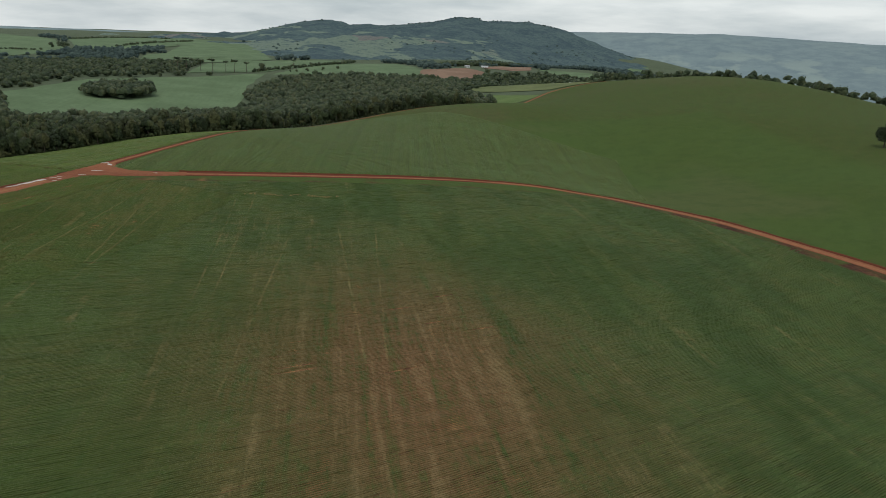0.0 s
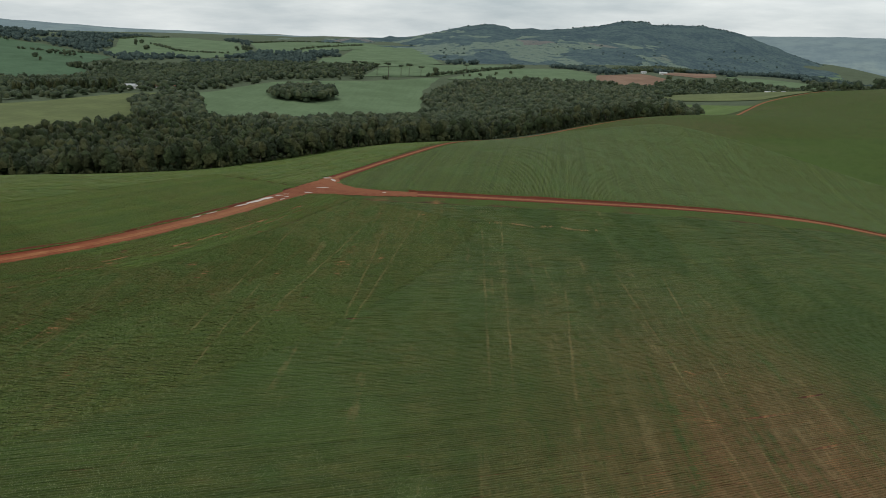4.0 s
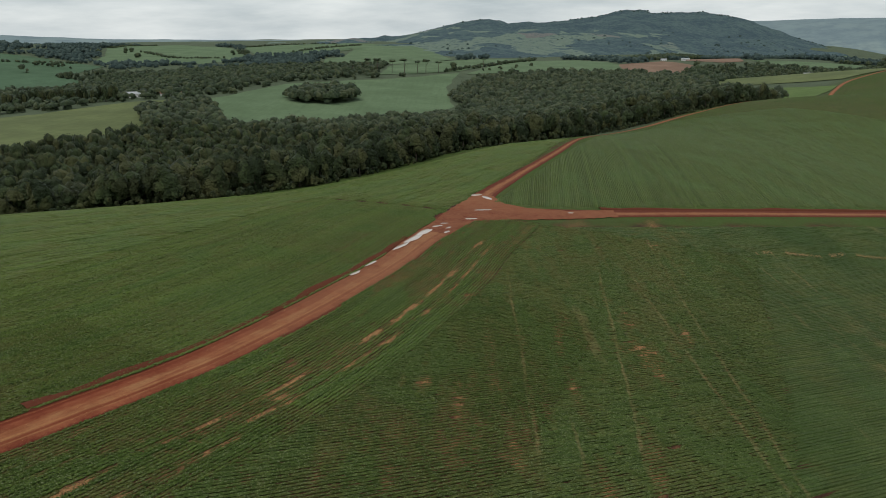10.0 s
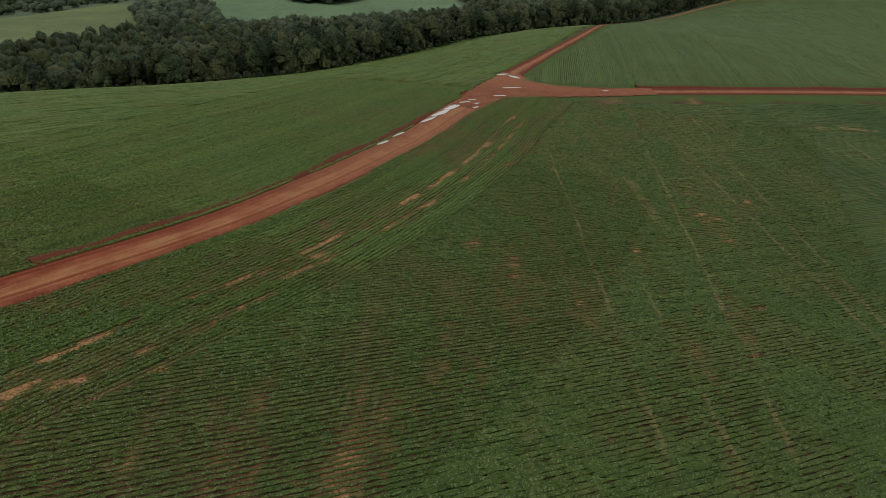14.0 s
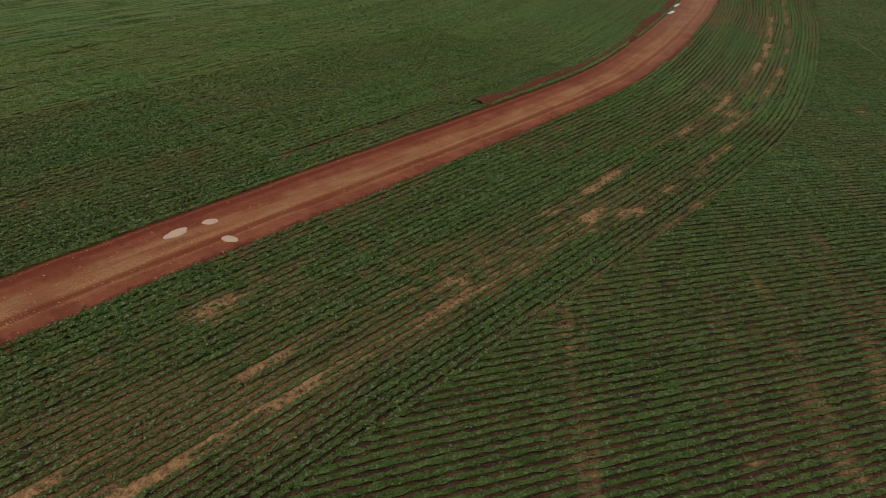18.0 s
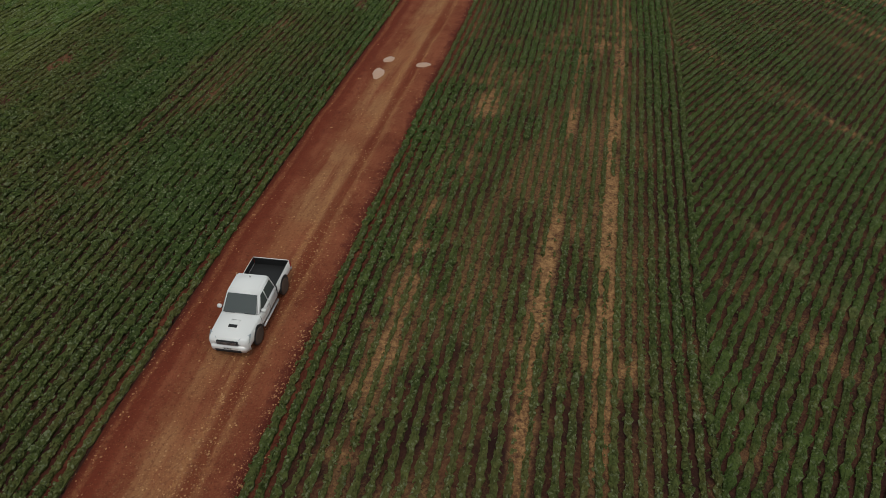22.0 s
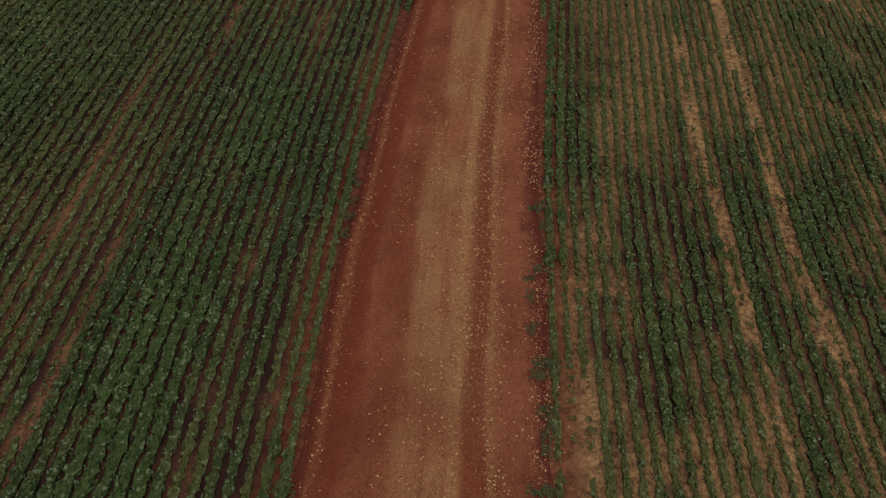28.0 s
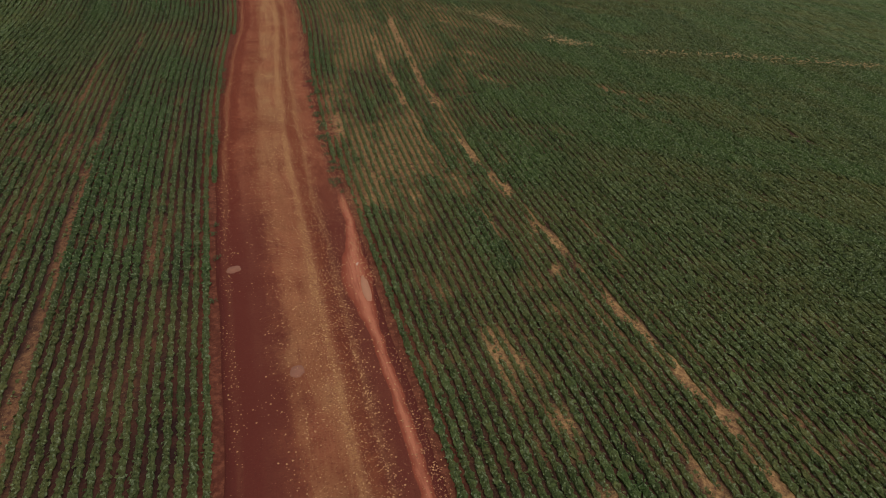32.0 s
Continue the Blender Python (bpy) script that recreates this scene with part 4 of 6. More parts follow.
drape("field", [(330, 1510), (449, 1620), (470, 1473), (386, 1314), (345, 1313), (311, 1406)], M_STUBBLE, "ploughed reddish field beside the wood", 0.9)
drape("field", [(527, 1771), (654, 2073), (689, 1860), (591, 1535), (541, 1521), (495, 1608)], M_STUBBLE, "ploughed reddish field near farm sheds", 0.9)
drape("field", [(307, 903), (497, 1252), (624, 1284), (520, 880), (445, 790), (392, 770), (310, 880)], M_DRY, "yellow-green strip of dry grass by the track", 0.7)
drape("field", [(299, 862), (368, 727), (332, 691), (262, 612)], M_FRESH, "small green field beside the wood", 0.6)
drape("field", [(611, 1557), (687, 1516), (815, 1455), (721, 1391), (627, 1418)], M_PASTURE, "pale pasture behind farm trees", 0.9)

drape("field", [(-493, 2292), (-520, 2700), (-377, 2700), (-162, 2500), (-60, 2055), (-5, 1647), (-49, 1551), (-119, 1653), (-213, 1500), (-266, 1487), (-291, 1677), (-231, 1775), (-231, 2010), (-330, 2132)], M_PASTURE,
      "broad pale pasture on the far slope", 1.6)
drape("field", [(-822, 1680), (-882, 1858), (-898, 2109), (-724, 2196), (-489, 1849), (-594, 1809), (-596, 1672), (-729, 1713)], M_PASTURE, "pale pasture with scattered trees", 1.6)
drape("field", [(1068, 2582), (1295, 2871), (1464, 2780), (1400, 2627), (900, 1900), (820, 1900)], M_PASTURE, "light green field below the wooded hill", 1.6)

# ---- the wooded range and the far ridge on the horizon ----
# crest of the wooded hills: bearing in degrees and height above the plain
CREST = [(-14.5, 0), (-12.9, 10), (-7.4, 20), (-4.3, 38), (-2.6, 57), (-0.9, 86), (0.4, 101), (1.9, 109), (2.9, 103), (3.6, 89), (4.9, 97), (5.9, 91), (7.2, 96), (8.4, 106), (10, 116), (10.5, 124), (12, 142),
         (13.4, 142), (13.9, 128), (16, 131), (17.5, 129), (19.4, 108), (20.5, 93), (21.1, 77), (22.4, 49), (23.6, 19), (25.4, -18), (26.8, -44), (28.5, -80)]
FOOT = [(-14.5, 2300), (-7.3, 2250), (-2.5, 1750), (1.8, 1790), (8.3, 2120), (16, 2500), (22, 2800), (28.5, 2900)]


def hill_sheet():
    a = np.radians(np.linspace(-14.5, 28.5, 340))
    u = np.linspace(0, 1.25, 84)
    A, U = np.meshgrid(a, u)
    deg = np.degrees(A)
    foot = np.interp(deg, [p[0] for p in FOOT], [p[1] for p in FOOT])
    R = foot + (3600 - foot) * U
    X, Y = 34 + R * np.sin(A), -44 + R * np.cos(A)
    top = np.interp(deg, [p[0] for p in CREST], [p[1] for p in CREST])
    low = height(X, Y) - 5
    rise = np.where(U < 1, 0.72 * U + 0.28 * U**3, 1 - 1.6 * (U - 1))
    gully = vnoise(X / 130, Y / 300, 5) - 0.5 + 0.5 * (vnoise(X / 50, Y / 110, 9) - 0.5)
    Z = low + (top - low) * rise + 26 * gully * smooth(0.12, 0.45, U) * smooth(1.0, 0.8, U) + 5 * (vnoise(X / 17, Y / 40, 6) - 0.5) * smooth(0.0, 0.3, U)
    k = np.arange(X.size).reshape(X.shape)
    f = np.stack([k[:-1, :-1], k[:-1, 1:], k[1:, 1:], k[1:, :-1]], -1).reshape(-1, 4)
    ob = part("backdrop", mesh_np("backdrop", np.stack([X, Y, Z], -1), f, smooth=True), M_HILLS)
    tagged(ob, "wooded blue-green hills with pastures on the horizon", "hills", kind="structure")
    return np.stack([X, Y, Z, U], -1)


HILL = hill_sheet()


def ridge_height(x, y):
    d = np.hypot(x, y)
    a = np.degrees(np.arctan2(x, y))
    top = np.interp(a, [-48, -38, -33, -25, -20, -16, -10, -4, 16, 20, 21.5, 27, 30, 32, 36, 40, 46, 60],
                    [74, 66, 60, 26, 20, 14, 8, 4, 20, 92, 96, 106, 106, 110, 98, 86, 70, 40])
    lump = 5 * (vnoise(x / 90, y / 90, 8) - 0.5)
    return -170 + (top + 170 + lump) * smooth(3000, 4500, d)


def ridge_sheet():
    a = np.radians(np.linspace(-52, 62, 500))
    r = np.linspace(2500, 4800, 70)
    A, R = np.meshgrid(a, r)
    X, Y = R * np.sin(A), R * np.cos(A)
    k = np.arange(X.size).reshape(X.shape)
    f = np.stack([k[:-1, :-1], k[:-1, 1:], k[1:, 1:], k[1:, :-1]], -1).reshape(-1, 4)
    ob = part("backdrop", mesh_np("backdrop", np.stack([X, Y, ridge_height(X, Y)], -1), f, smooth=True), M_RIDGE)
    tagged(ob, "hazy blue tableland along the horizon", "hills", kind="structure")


ridge_sheet()

# ---- trees ----
rng = np.random.default_rng(7)


def unit_blob(subdivisions):
    bm = bmesh.new()
    bmesh.ops.create_icosphere(bm, subdivisions=subdivisions, radius=1.0)
    v = np.array([w.co[:] for w in bm.verts])
    f = np.array([[w.index for w in q.verts] for q in bm.faces])
    bm.free()
    f = f[v[f].mean(1)[:, 2] > -0.55]
    used = np.unique(f)
    back = np.zeros(len(v), int)
    back[used] = np.arange(len(used))
    return v[used], back[f]


BLOBS = {1: unit_blob(1), 2: unit_blob(2)}


def tree_kind(g, rx, rz, h, n, size, lobes=6, fine=2):
    """A crown of uneven leafy clumps with loose sprays of leaves over them."""
    bv, bf = BLOBS[fine]
    c = g.normal(size=(lobes, 3))
    c /= np.linalg.norm(c, axis=1)[:, None]
    c *= np.array([rx * 0.62, rx * 0.62, rz * 0.55]) * g.uniform(0.65, 1.0, (lobes, 1))
    c[0] = (0, 0, rz * 0.35)
    rad = g.uniform(0.38, 0.60, lobes)
    rad[0] = 0.66
    vs, fs = [], []
    for i in range(lobes):
        lump = g.uniform(0.80, 1.18, (len(bv), 1))
        vs.append(c[i] + bv * lump * rad[i] * np.array([rx, rx, rz]))
        fs.append(bf + i * len(bv))
    blob, faces = np.vstack(vs), np.vstack(fs)
    k = g.integers(0, lobes, n)
    d = g.normal(size=(n, 3))
    d[:, 2] = np.where(d[:, 2] < -0.4, -d[:, 2], d[:, 2])
    d /= np.linalg.norm(d, axis=1)[:, None]
    p = c[k] + d * rad[k, None] * np.array([rx, rx, rz]) * g.uniform(0.98, 1.12, (n, 1))
    nrm = d + 0.6 * g.normal(size=(n, 3))
    nrm /= np.linalg.norm(nrm, axis=1)[:, None]
    a = np.cross(nrm, g.normal(size=(n, 3)))
    a /= np.linalg.norm(a, axis=1)[:, None]
    b = np.cross(nrm, a)
    s = size * g.uniform(0.5, 1.25, (n, 1))
    quad = np.stack([p - a * s, p - b * s * 0.6 + nrm * s * 0.25, p + a * s, p + b * s * 0.6 + nrm * s * 0.25], 1).reshape(-1, 3)
    v = np.vstack([quad, blob]) + np.array([0, 0, h])
    return v, np.arange(len(quad)).reshape(-1, 4), faces + len(quad)


def trunk_mesh(h, r, g):
    """A tapered trunk with a few limbs."""
    verts, quads = [], []

    def tube(pts, radii):
        base = len(verts)
        for p, q in zip(pts, radii):
            for i in range(6):
                a = i * math.pi / 3
                verts.append((p[0] + q * math.cos(a), p[1] + q * math.sin(a), p[2]))
        for j in range(len(pts) - 1):
            for i in range(6):
                quads.append((base + j * 6 + i, base + j * 6 + (i + 1) % 6, base + (j + 1) * 6 + (i + 1) % 6, base + (j + 1) * 6 + i))

    tube([(0, 0, -0.6), (0.05, 0, h * 0.35), (0.2, 0.1, h * 0.7), (0.2, 0.2, h * 1.05)], [r * 1.3, r, r * 0.7, r * 0.3])
    for _ in range(4):
        a, z = g.uniform(0, 6.28), h * g.uniform(0.5, 0.8)
        e = (math.cos(a) * h * 0.28, math.sin(a) * h * 0.28, z + h * 0.25)
        tube([(0.1, 0.05, z), (e[0] * 0.6, e[1] * 0.6, (z + e[2]) / 2), e], [r * 0.45, r * 0.3, r * 0.12])
    return mesh_np("trunk", verts, quads, smooth=True)


def scatter(poly, gap, g, keep=1.0):
    """Uneven positions inside an outline."""
    xs, ys = [p[0] for p in poly], [p[1] for p in poly]
    px, py = np.meshgrid(np.arange(min(xs), max(xs), gap), np.arange(min(ys), max(ys), gap))
    px = px.ravel() + g.uniform(-0.45, 0.45, px.size) * gap
    py = py.ravel() + g.uniform(-0.45, 0.45, py.size) * gap
    ok = inside(poly, px, py) & (g.uniform(size=px.size) < keep)
    return np.stack([px[ok], py[ok]], 1)


def near_line(p, line, d):
    """Which points lie within d of a broken line."""
    best = np.full(len(p), 1e9)
    for (ax, ay), (bx, by) in zip(line, line[1:]):
        v = np.array([bx - ax, by - ay], float)
        t = np.clip(((p - (ax, ay)) @ v) / (v @ v), 0, 1)
        best = np.minimum(best, np.hypot(*(p - (ax, ay) - t[:, None] * v).T))
    return best < d


def wood(name, spots, kinds, material, label, g, lo=0.6, hi=1.25, sink=0.0, z=None):
    """Many trees as one growth."""
    if not len(spots):
        return None
    vs, qs, ts, base = [], [], [], 0
    z = height(spots[:, 0], spots[:, 1]) if z is None else z
    for (x, y), zz in zip(spots, z):
        v, q, t = kinds[g.integers(len(kinds))]
        a, s = g.uniform(0, 6.28), lo + (hi - lo) * g.uniform() * (1.35 if g.uniform() < 0.08 else 1.0)
        wide = g.uniform(0.8, 1.35)
        c, si = math.cos(a) * s, math.sin(a) * s * wide
        vs.append(np.stack([v[:, 0] * c - v[:, 1] * si + x, v[:, 0] * math.sin(a) * s + v[:, 1] * c * wide + y, v[:, 2] * s * g.uniform(0.85, 1.15) + zz - sink], 1))
        qs.append(q + base)
        ts.append(t + base)
        base += len(v)
    ob = part(name, mesh_np(name, np.vstack(vs), np.vstack(qs), np.vstack(ts), smooth=True), material)
    return tagged(ob, label, "forest", kind="stuff")


FRONT = [(-330, 200), (-230, 215), (-170, 225), (-120, 228), (-85, 230), (-50, 252), (-20, 288), (0, 322), (30, 350), (54, 375), (82, 436), (125, 488), (160, 515), (200, 545), (252, 604)]
FOREST = FRONT + [(300, 690), (300, 860), (309, 928), (330, 1180), (236, 1268), (135, 1250), (37, 1190), (19, 1143), (-8, 1010), (17, 875), (-7, 815), (-66, 792), (-119, 735), (-174, 705), (-215, 690),
                  (-230, 715), (-280, 840), (-318, 850), (-338, 790), (-316, 725), (-265, 640), (-269, 550), (-294, 505), (-310, 470), (-420, 430), (-480, 300)]
BROAD = [tree_kind(np.random.default_rng(40 + i), 3.7 + 0.5 * (i % 3), 4.0 + 0.5 * (i % 4), 4.2 + 0.7 * (i % 5), 330, 0.48, 10, 1) for i in range(9)]
INNER_WOOD = [tree_kind(np.random.default_rng(50 + i), 3.5 + 0.55 * (i % 3), 3.9 + 0.6 * (i % 4), 4.6 + 0.9 * (i % 5), 80, 0.55, 7, 1) for i in range(9)]
DEEP_WOOD = [tree_kind(np.random.default_rng(70 + i), 3.5 + 0.6 * (i % 3), 4.4 + 0.5 * (i % 4), 4.6 + 0.9 * (i % 5), 26, 0.75, 5, 1) for i in range(9)]
MIDDLE = [tree_kind(np.random.default_rng(60 + i), 5.2 + 0.5 * (i % 3), 5.0, 5.0, 10, 1.1, 3, 1) for i in range(6)]
SMALL = [tree_kind(np.random.default_rng(80 + i), 7.0, 5.2, 3.6, 10, 1.5, 4, 1) for i in range(6)]
spots = scatter(FOREST, 5.9, rng, 0.92)
front = near_line(spots, FRONT[2:], 9) & (spots[:, 0] > -200)
close = spots[:, 1] < 640
edge = near_line(spots, FRONT, 85)
wood("forest", spots[~front & close & edge], INNER_WOOD, M_WOOD, "dense mixed woodland behind the crop field", rng)
wood("forest", spots[~front & close & ~edge], DEEP_WOOD, M_WOOD, "dense mixed woodland filling the valley", rng)
under = scatter([(x, y + 7) for x, y in FRONT] + [(x, y - 4) for x, y in FRONT[::-1]], 2.6, rng, 0.9)
wood("undergrowth", under, DEEP_WOOD, M_WOOD, "low bushes along the edge of the forest", rng, 0.16, 0.36, 0.6)
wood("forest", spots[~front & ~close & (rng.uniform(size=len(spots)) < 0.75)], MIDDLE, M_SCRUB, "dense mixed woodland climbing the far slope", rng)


def tree(kind, x, y, s, turn, label, group, trunk):
    root = new("tree")
    root.matrix_basis = Matrix.Translation((x, y, float(height(x, y)))) @ Matrix.Rotation(turn, 4, "Z") @ Matrix.Scale(s, 4)
    tagged(root, label, "tree", group)
    part("trunk", trunk, M_BARK, root)
    part("crown", kind, M_WOOD, root)
    return root


crowns = [mesh_np("crown", v, q, t, smooth=True) for v, q, t in BROAD]
trunks = [trunk_mesh(6.5 + 0.6 * i, 0.24, np.random.default_rng(90 + i)) for i in range(3)]
edge_spots = spots[front][:270]
for i, (x, y) in enumerate(edge_spots):
    tree(crowns[i % 9], x, y, rng.uniform(0.75, 1.25), rng.uniform(0, 6.28), "dark green broadleaf tree at the edge of the crop field", "trees along the forest edge", trunks[i % 3])
wood("forest", spots[front][270:], INNER_WOOD, M_WOOD, "woodland edge", rng)

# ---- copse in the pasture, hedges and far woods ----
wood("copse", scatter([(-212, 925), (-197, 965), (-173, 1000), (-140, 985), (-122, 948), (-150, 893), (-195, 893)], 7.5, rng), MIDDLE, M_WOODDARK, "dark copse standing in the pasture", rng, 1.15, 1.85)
hedges = [[(-865, 2072), (-704, 1867), (-571, 1829)], [(-425, 1961), (-340, 2302), (-300, 2400)], [(-971, 1588), (-935, 1610), (-838, 1652)], [(-740, 1380), (-690, 1340)],
          [(-15, 1290), (80, 1450), (165, 1650), (190, 1850)], [(300, 900), (500, 1255), (640, 1300)], [(-680, 2410), (-597, 2545), (-400, 2590)], [(-1027, 2210), (-1120, 2790)]]
for line in hedges:
    box = [(min(p[0] for p in line) - 9, min(p[1] for p in line) - 9), (max(p[0] for p in line) + 9, min(p[1] for p in line) - 9),
           (max(p[0] for p in line) + 9, max(p[1] for p in line) + 9), (min(p[0] for p in line) - 9, max(p[1] for p in line) + 9)]
    s = scatter(box, 9, rng, 0.8)
    wood("hedge", s[near_line(s, line, 9)], SMALL, M_WOODDARK, "dark hedge of trees between fields", rng, 0.45, 0.8)
# woods that fill the land between the far fields
field_rings = [ob for ob in scene.objects if ob.name.split(".")[0] == "field"]
taken = []
for ob in field_rings:
    co = np.empty(len(ob.data.vertices) * 3, np.float32)
    ob.data.vertices.foreach_get("co", co)
    taken.append(co.reshape(-1, 3)[:, :2])
taken = np.vstack(taken)
cells = set(zip((taken[:, 0] // 26).astype(int), (taken[:, 1] // 26).astype(int)))


def open_land(p):
    return np.array([(int(x // 26), int(y // 26)) in cells for x, y in p], bool)


WEDGE = [(-330, 700), (-480, 740), (-560, 720), (-700, 900), (-1450, 1900), (-1700, 2700), (-900, 2700), (-560, 2300), (-450, 1900), (-250, 1950), (-40, 1700), (330, 2000), (900, 2100), (1250, 2200), (1250, 1900), (900, 1350), (700, 1180), (660, 1290), (500, 1260), (330, 1000), (310, 1200), (140, 1260), (20, 1270), (-110, 1180), (-250, 1075), (-300, 900)]
far = scatter(WEDGE, 13.5, rng, 0.92)
far = far[(far[:, 1] < 1500) | (rng.uniform(size=len(far)) < 0.75)]
far = far[~open_land(far)]
gaps = vnoise(far[:, 0] / 120, far[:, 1] / 160, 51)
far = far[(far[:, 1] < 1450) | (gaps < 0.62)]
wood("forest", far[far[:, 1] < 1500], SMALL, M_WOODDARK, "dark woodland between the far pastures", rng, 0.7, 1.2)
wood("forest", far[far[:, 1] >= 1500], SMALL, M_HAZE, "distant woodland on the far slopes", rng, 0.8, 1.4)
plant = scatter([(430, 1900), (640, 2240), (700, 2200), (860, 2170), (830, 2110), (660, 2120), (480, 1850)], 11, rng, 0.95)
wood("plantation", plant, SMALL, M_WOODDARK, "dark even plantation of conifers below the hills", rng, 1.15, 1.35)
crest = scatter([(470, 850), (560, 740), (640, 620), (720, 560), (780, 600), (720, 720), (620, 840), (530, 920)], 13, rng, 0.6)
hill = HILL[2:].reshape(-1, 4)
hill = hill[(hill[:, 3] < 1.02) & (hill[:, 2] > -30)]
clump = vnoise(hill[:, 0] / 90, hill[:, 1] / 220, 71)
top = hill[(hill[:, 3] > 0.96) & (clump > 0.42) & (rng.uniform(size=len(hill)) < 0.4)]
slope = hill[(hill[:, 3] < 0.5) & (clump > 0.60) & (rng.uniform(size=len(hill)) < 0.05)]
hill = np.vstack([top, slope])
hill[:, :2] += rng.uniform(-9, 9, (len(hill), 2))
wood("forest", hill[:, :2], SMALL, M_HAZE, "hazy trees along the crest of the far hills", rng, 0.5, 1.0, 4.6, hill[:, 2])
wood("forest", crest, MIDDLE, M_WOODDARK, "dark trees behind the crest of the field", rng, 0.8, 1.4)


def bush(x, y, s, i, label="dark round bush on a green slope", group="bushes on the pasture"):
    root = new("bush")
    root.matrix_basis = Matrix.Translation((x, y, float(height(x, y)) - 0.9 * s)) @ Matrix.Rotation(i * 1.7, 4, "Z") @ Matrix.Diagonal((s * 1.2, s * 0.9, s * 0.75, 1))
    tagged(root, label, "bush", group)
    part("crown", bushes[i % len(bushes)], M_WOODDARK, root)


bushes = [mesh_np("crown", v, q, t, smooth=True) for v, q, t in DEEP_WOOD[:5]]
for i, (x, y, s) in enumerate(((-1094, 1715, 2.0), (-1080, 1722, 1.6), (-876, 1551, 1.5), (-866, 1556, 1.2), (-826, 1410, 1.9), (-818, 1414, 1.6), (-851, 1551, 1.3), (-838, 1545, 1.5), (-821, 1532, 1.7), (-808, 1528, 1.3), (-788, 1517, 1.1),
                               (-723, 1357, 1.6), (-712, 1352, 1.8), (-701, 1348, 1.7), (-684, 1336, 1.6), (-670, 1320, 1.5), (-932, 1948, 2.2), (-796, 1870, 2.0), (-870, 1969, 2.4), (-860, 1985, 2.2), (-567, 1963, 2.4), (-549, 1930, 2.3),
                               (-531, 1893, 2.2), (-562, 1894, 1.9), (-4, 1306, 1.8), (48, 1313, 0.9), (60, 1320, 0.8), (80, 1335, 1.0), (110, 1360, 1.0), (140, 1385, 1.1))):
    bush(x, y, s, i)
tree(crowns[2], 449, 267, 1.35, 0.4, "lone dark tree at the rim of the crop field", "", trunks[1])

# ---- the pickup truck on the road ----
def metal_paint():
    k = Nodes("white_car_paint", 0.25, 0.5)
    z = k.n("SeparateXYZ", Vector=k.n("TexCoord").outputs["Object"]).outputs[2]
    dust = k.m("MULTIPLY", k.step(z, 0.75, 0.3), k.step(k.noise(4, 5), 0.3, 0.7))
    return k.done(k.mix(k.m("MULTIPLY", dust, 0.7), (0.80, 0.785, 0.75), (0.34, 0.20, 0.14)), Coat_Weight=0.4)


M_PAINT = metal_paint()
M_GLASS = Nodes("dark_car_glass", 0.05, 0.6).done((0.075, 0.085, 0.08))
M_BLACK = plain("black_plastic", (0.02, 0.02, 0.02), 0.6)
M_TYRE = plain("dusty_tyre", (0.095, 0.062, 0.046), 0.9, grain=0.3)
M_RIM = plain("grey_alloy", (0.45, 0.43, 0.42), 0.35, 0.5, 0.7)
M_LAMP = Nodes("headlamp_glass", 0.1, 0.6).done((0.52, 0.54, 0.55))
M_RED = plain("red_lamp", (0.35, 0.02, 0.015), 0.3)
M_PLATE = plain("plate_grey", (0.6, 0.6, 0.6), 0.5)


def loft(rings, caps=True, closed=True):
    """A skin through rings of equal length."""
    bm = bmesh.new()
    rows = [[bm.verts.new(p) for p in r] for r in rings]
    n = len(rows[0])
    for a, b in zip(rows, rows[1:]):
        for i in range(n if closed else n - 1):
            bm.faces.new((a[i], a[(i + 1) % n], b[(i + 1) % n], b[i]))
    if caps:
        bm.faces.new(rows[0][::-1])
        bm.faces.new(rows[-1])
    bmesh.ops.recalc_face_normals(bm, faces=bm.faces)
    return bm


def rounded(bm, width=0.03, segments=2):
    bmesh.ops.bevel(bm, geom=[e for e in bm.edges if len(e.link_faces) == 2 and e.calc_face_angle(0) > 0.5], offset=width, segments=segments, affect="EDGES", clamp_overlap=True)
    for f in bm.faces:
        f.smooth = True
    return bm


def block(x0, x1, y0, y1, z0, z1, taper=0.0):
    t = taper
    return loft([[(x0, y0, z0), (x1, y0, z0), (x1, y1, z0), (x0, y1, z0)], [(x0 + t, y0 + t, z1), (x1 - t, y0 + t, z1), (x1 - t, y1 - t, z1), (x0 + t, y1 - t, z1)]])


def sheet(points, thick=0.012):
    """A thin pane through four or more corners, with a little thickness inwards."""
    p = [Vector(q) for q in points]
    nrm = (p[1] - p[0]).cross(p[2] - p[0]).normalized() * thick
    return loft([[q - nrm for q in p], p])


def turned(profile, n=20):
    """A wheel part: (radius, x) pairs swept round the x axis."""
    bm = bmesh.new()
    rows = [[bm.verts.new((x, r * math.cos(a), r * math.sin(a))) for a in [i * math.tau / n for i in range(n)]] for r, x in profile]
    for a, b in zip(rows, rows[1:]):
        for i in range(n):
            bm.faces.new((a[i], a[(i + 1) % n], b[(i + 1) % n], b[i]))
    bm.faces.new(rows[0])
    bm.faces.new(rows[-1][::-1])
    bmesh.ops.recalc_face_normals(bm, faces=bm.faces)
    for f in bm.faces:
        f.smooth = True
    return bm


def section(y, w, zb, zm, zt, tin):
    """One cross-section of the body: sill, flank, shoulder, top."""
    return [(-w * 0.90, y, zb), (-w, y, zb + 0.12), (-w, y, zm), (-w * tin, y, zt), (w * tin, y, zt), (w, y, zm), (w, y, zb + 0.12), (w * 0.90, y, zb)]


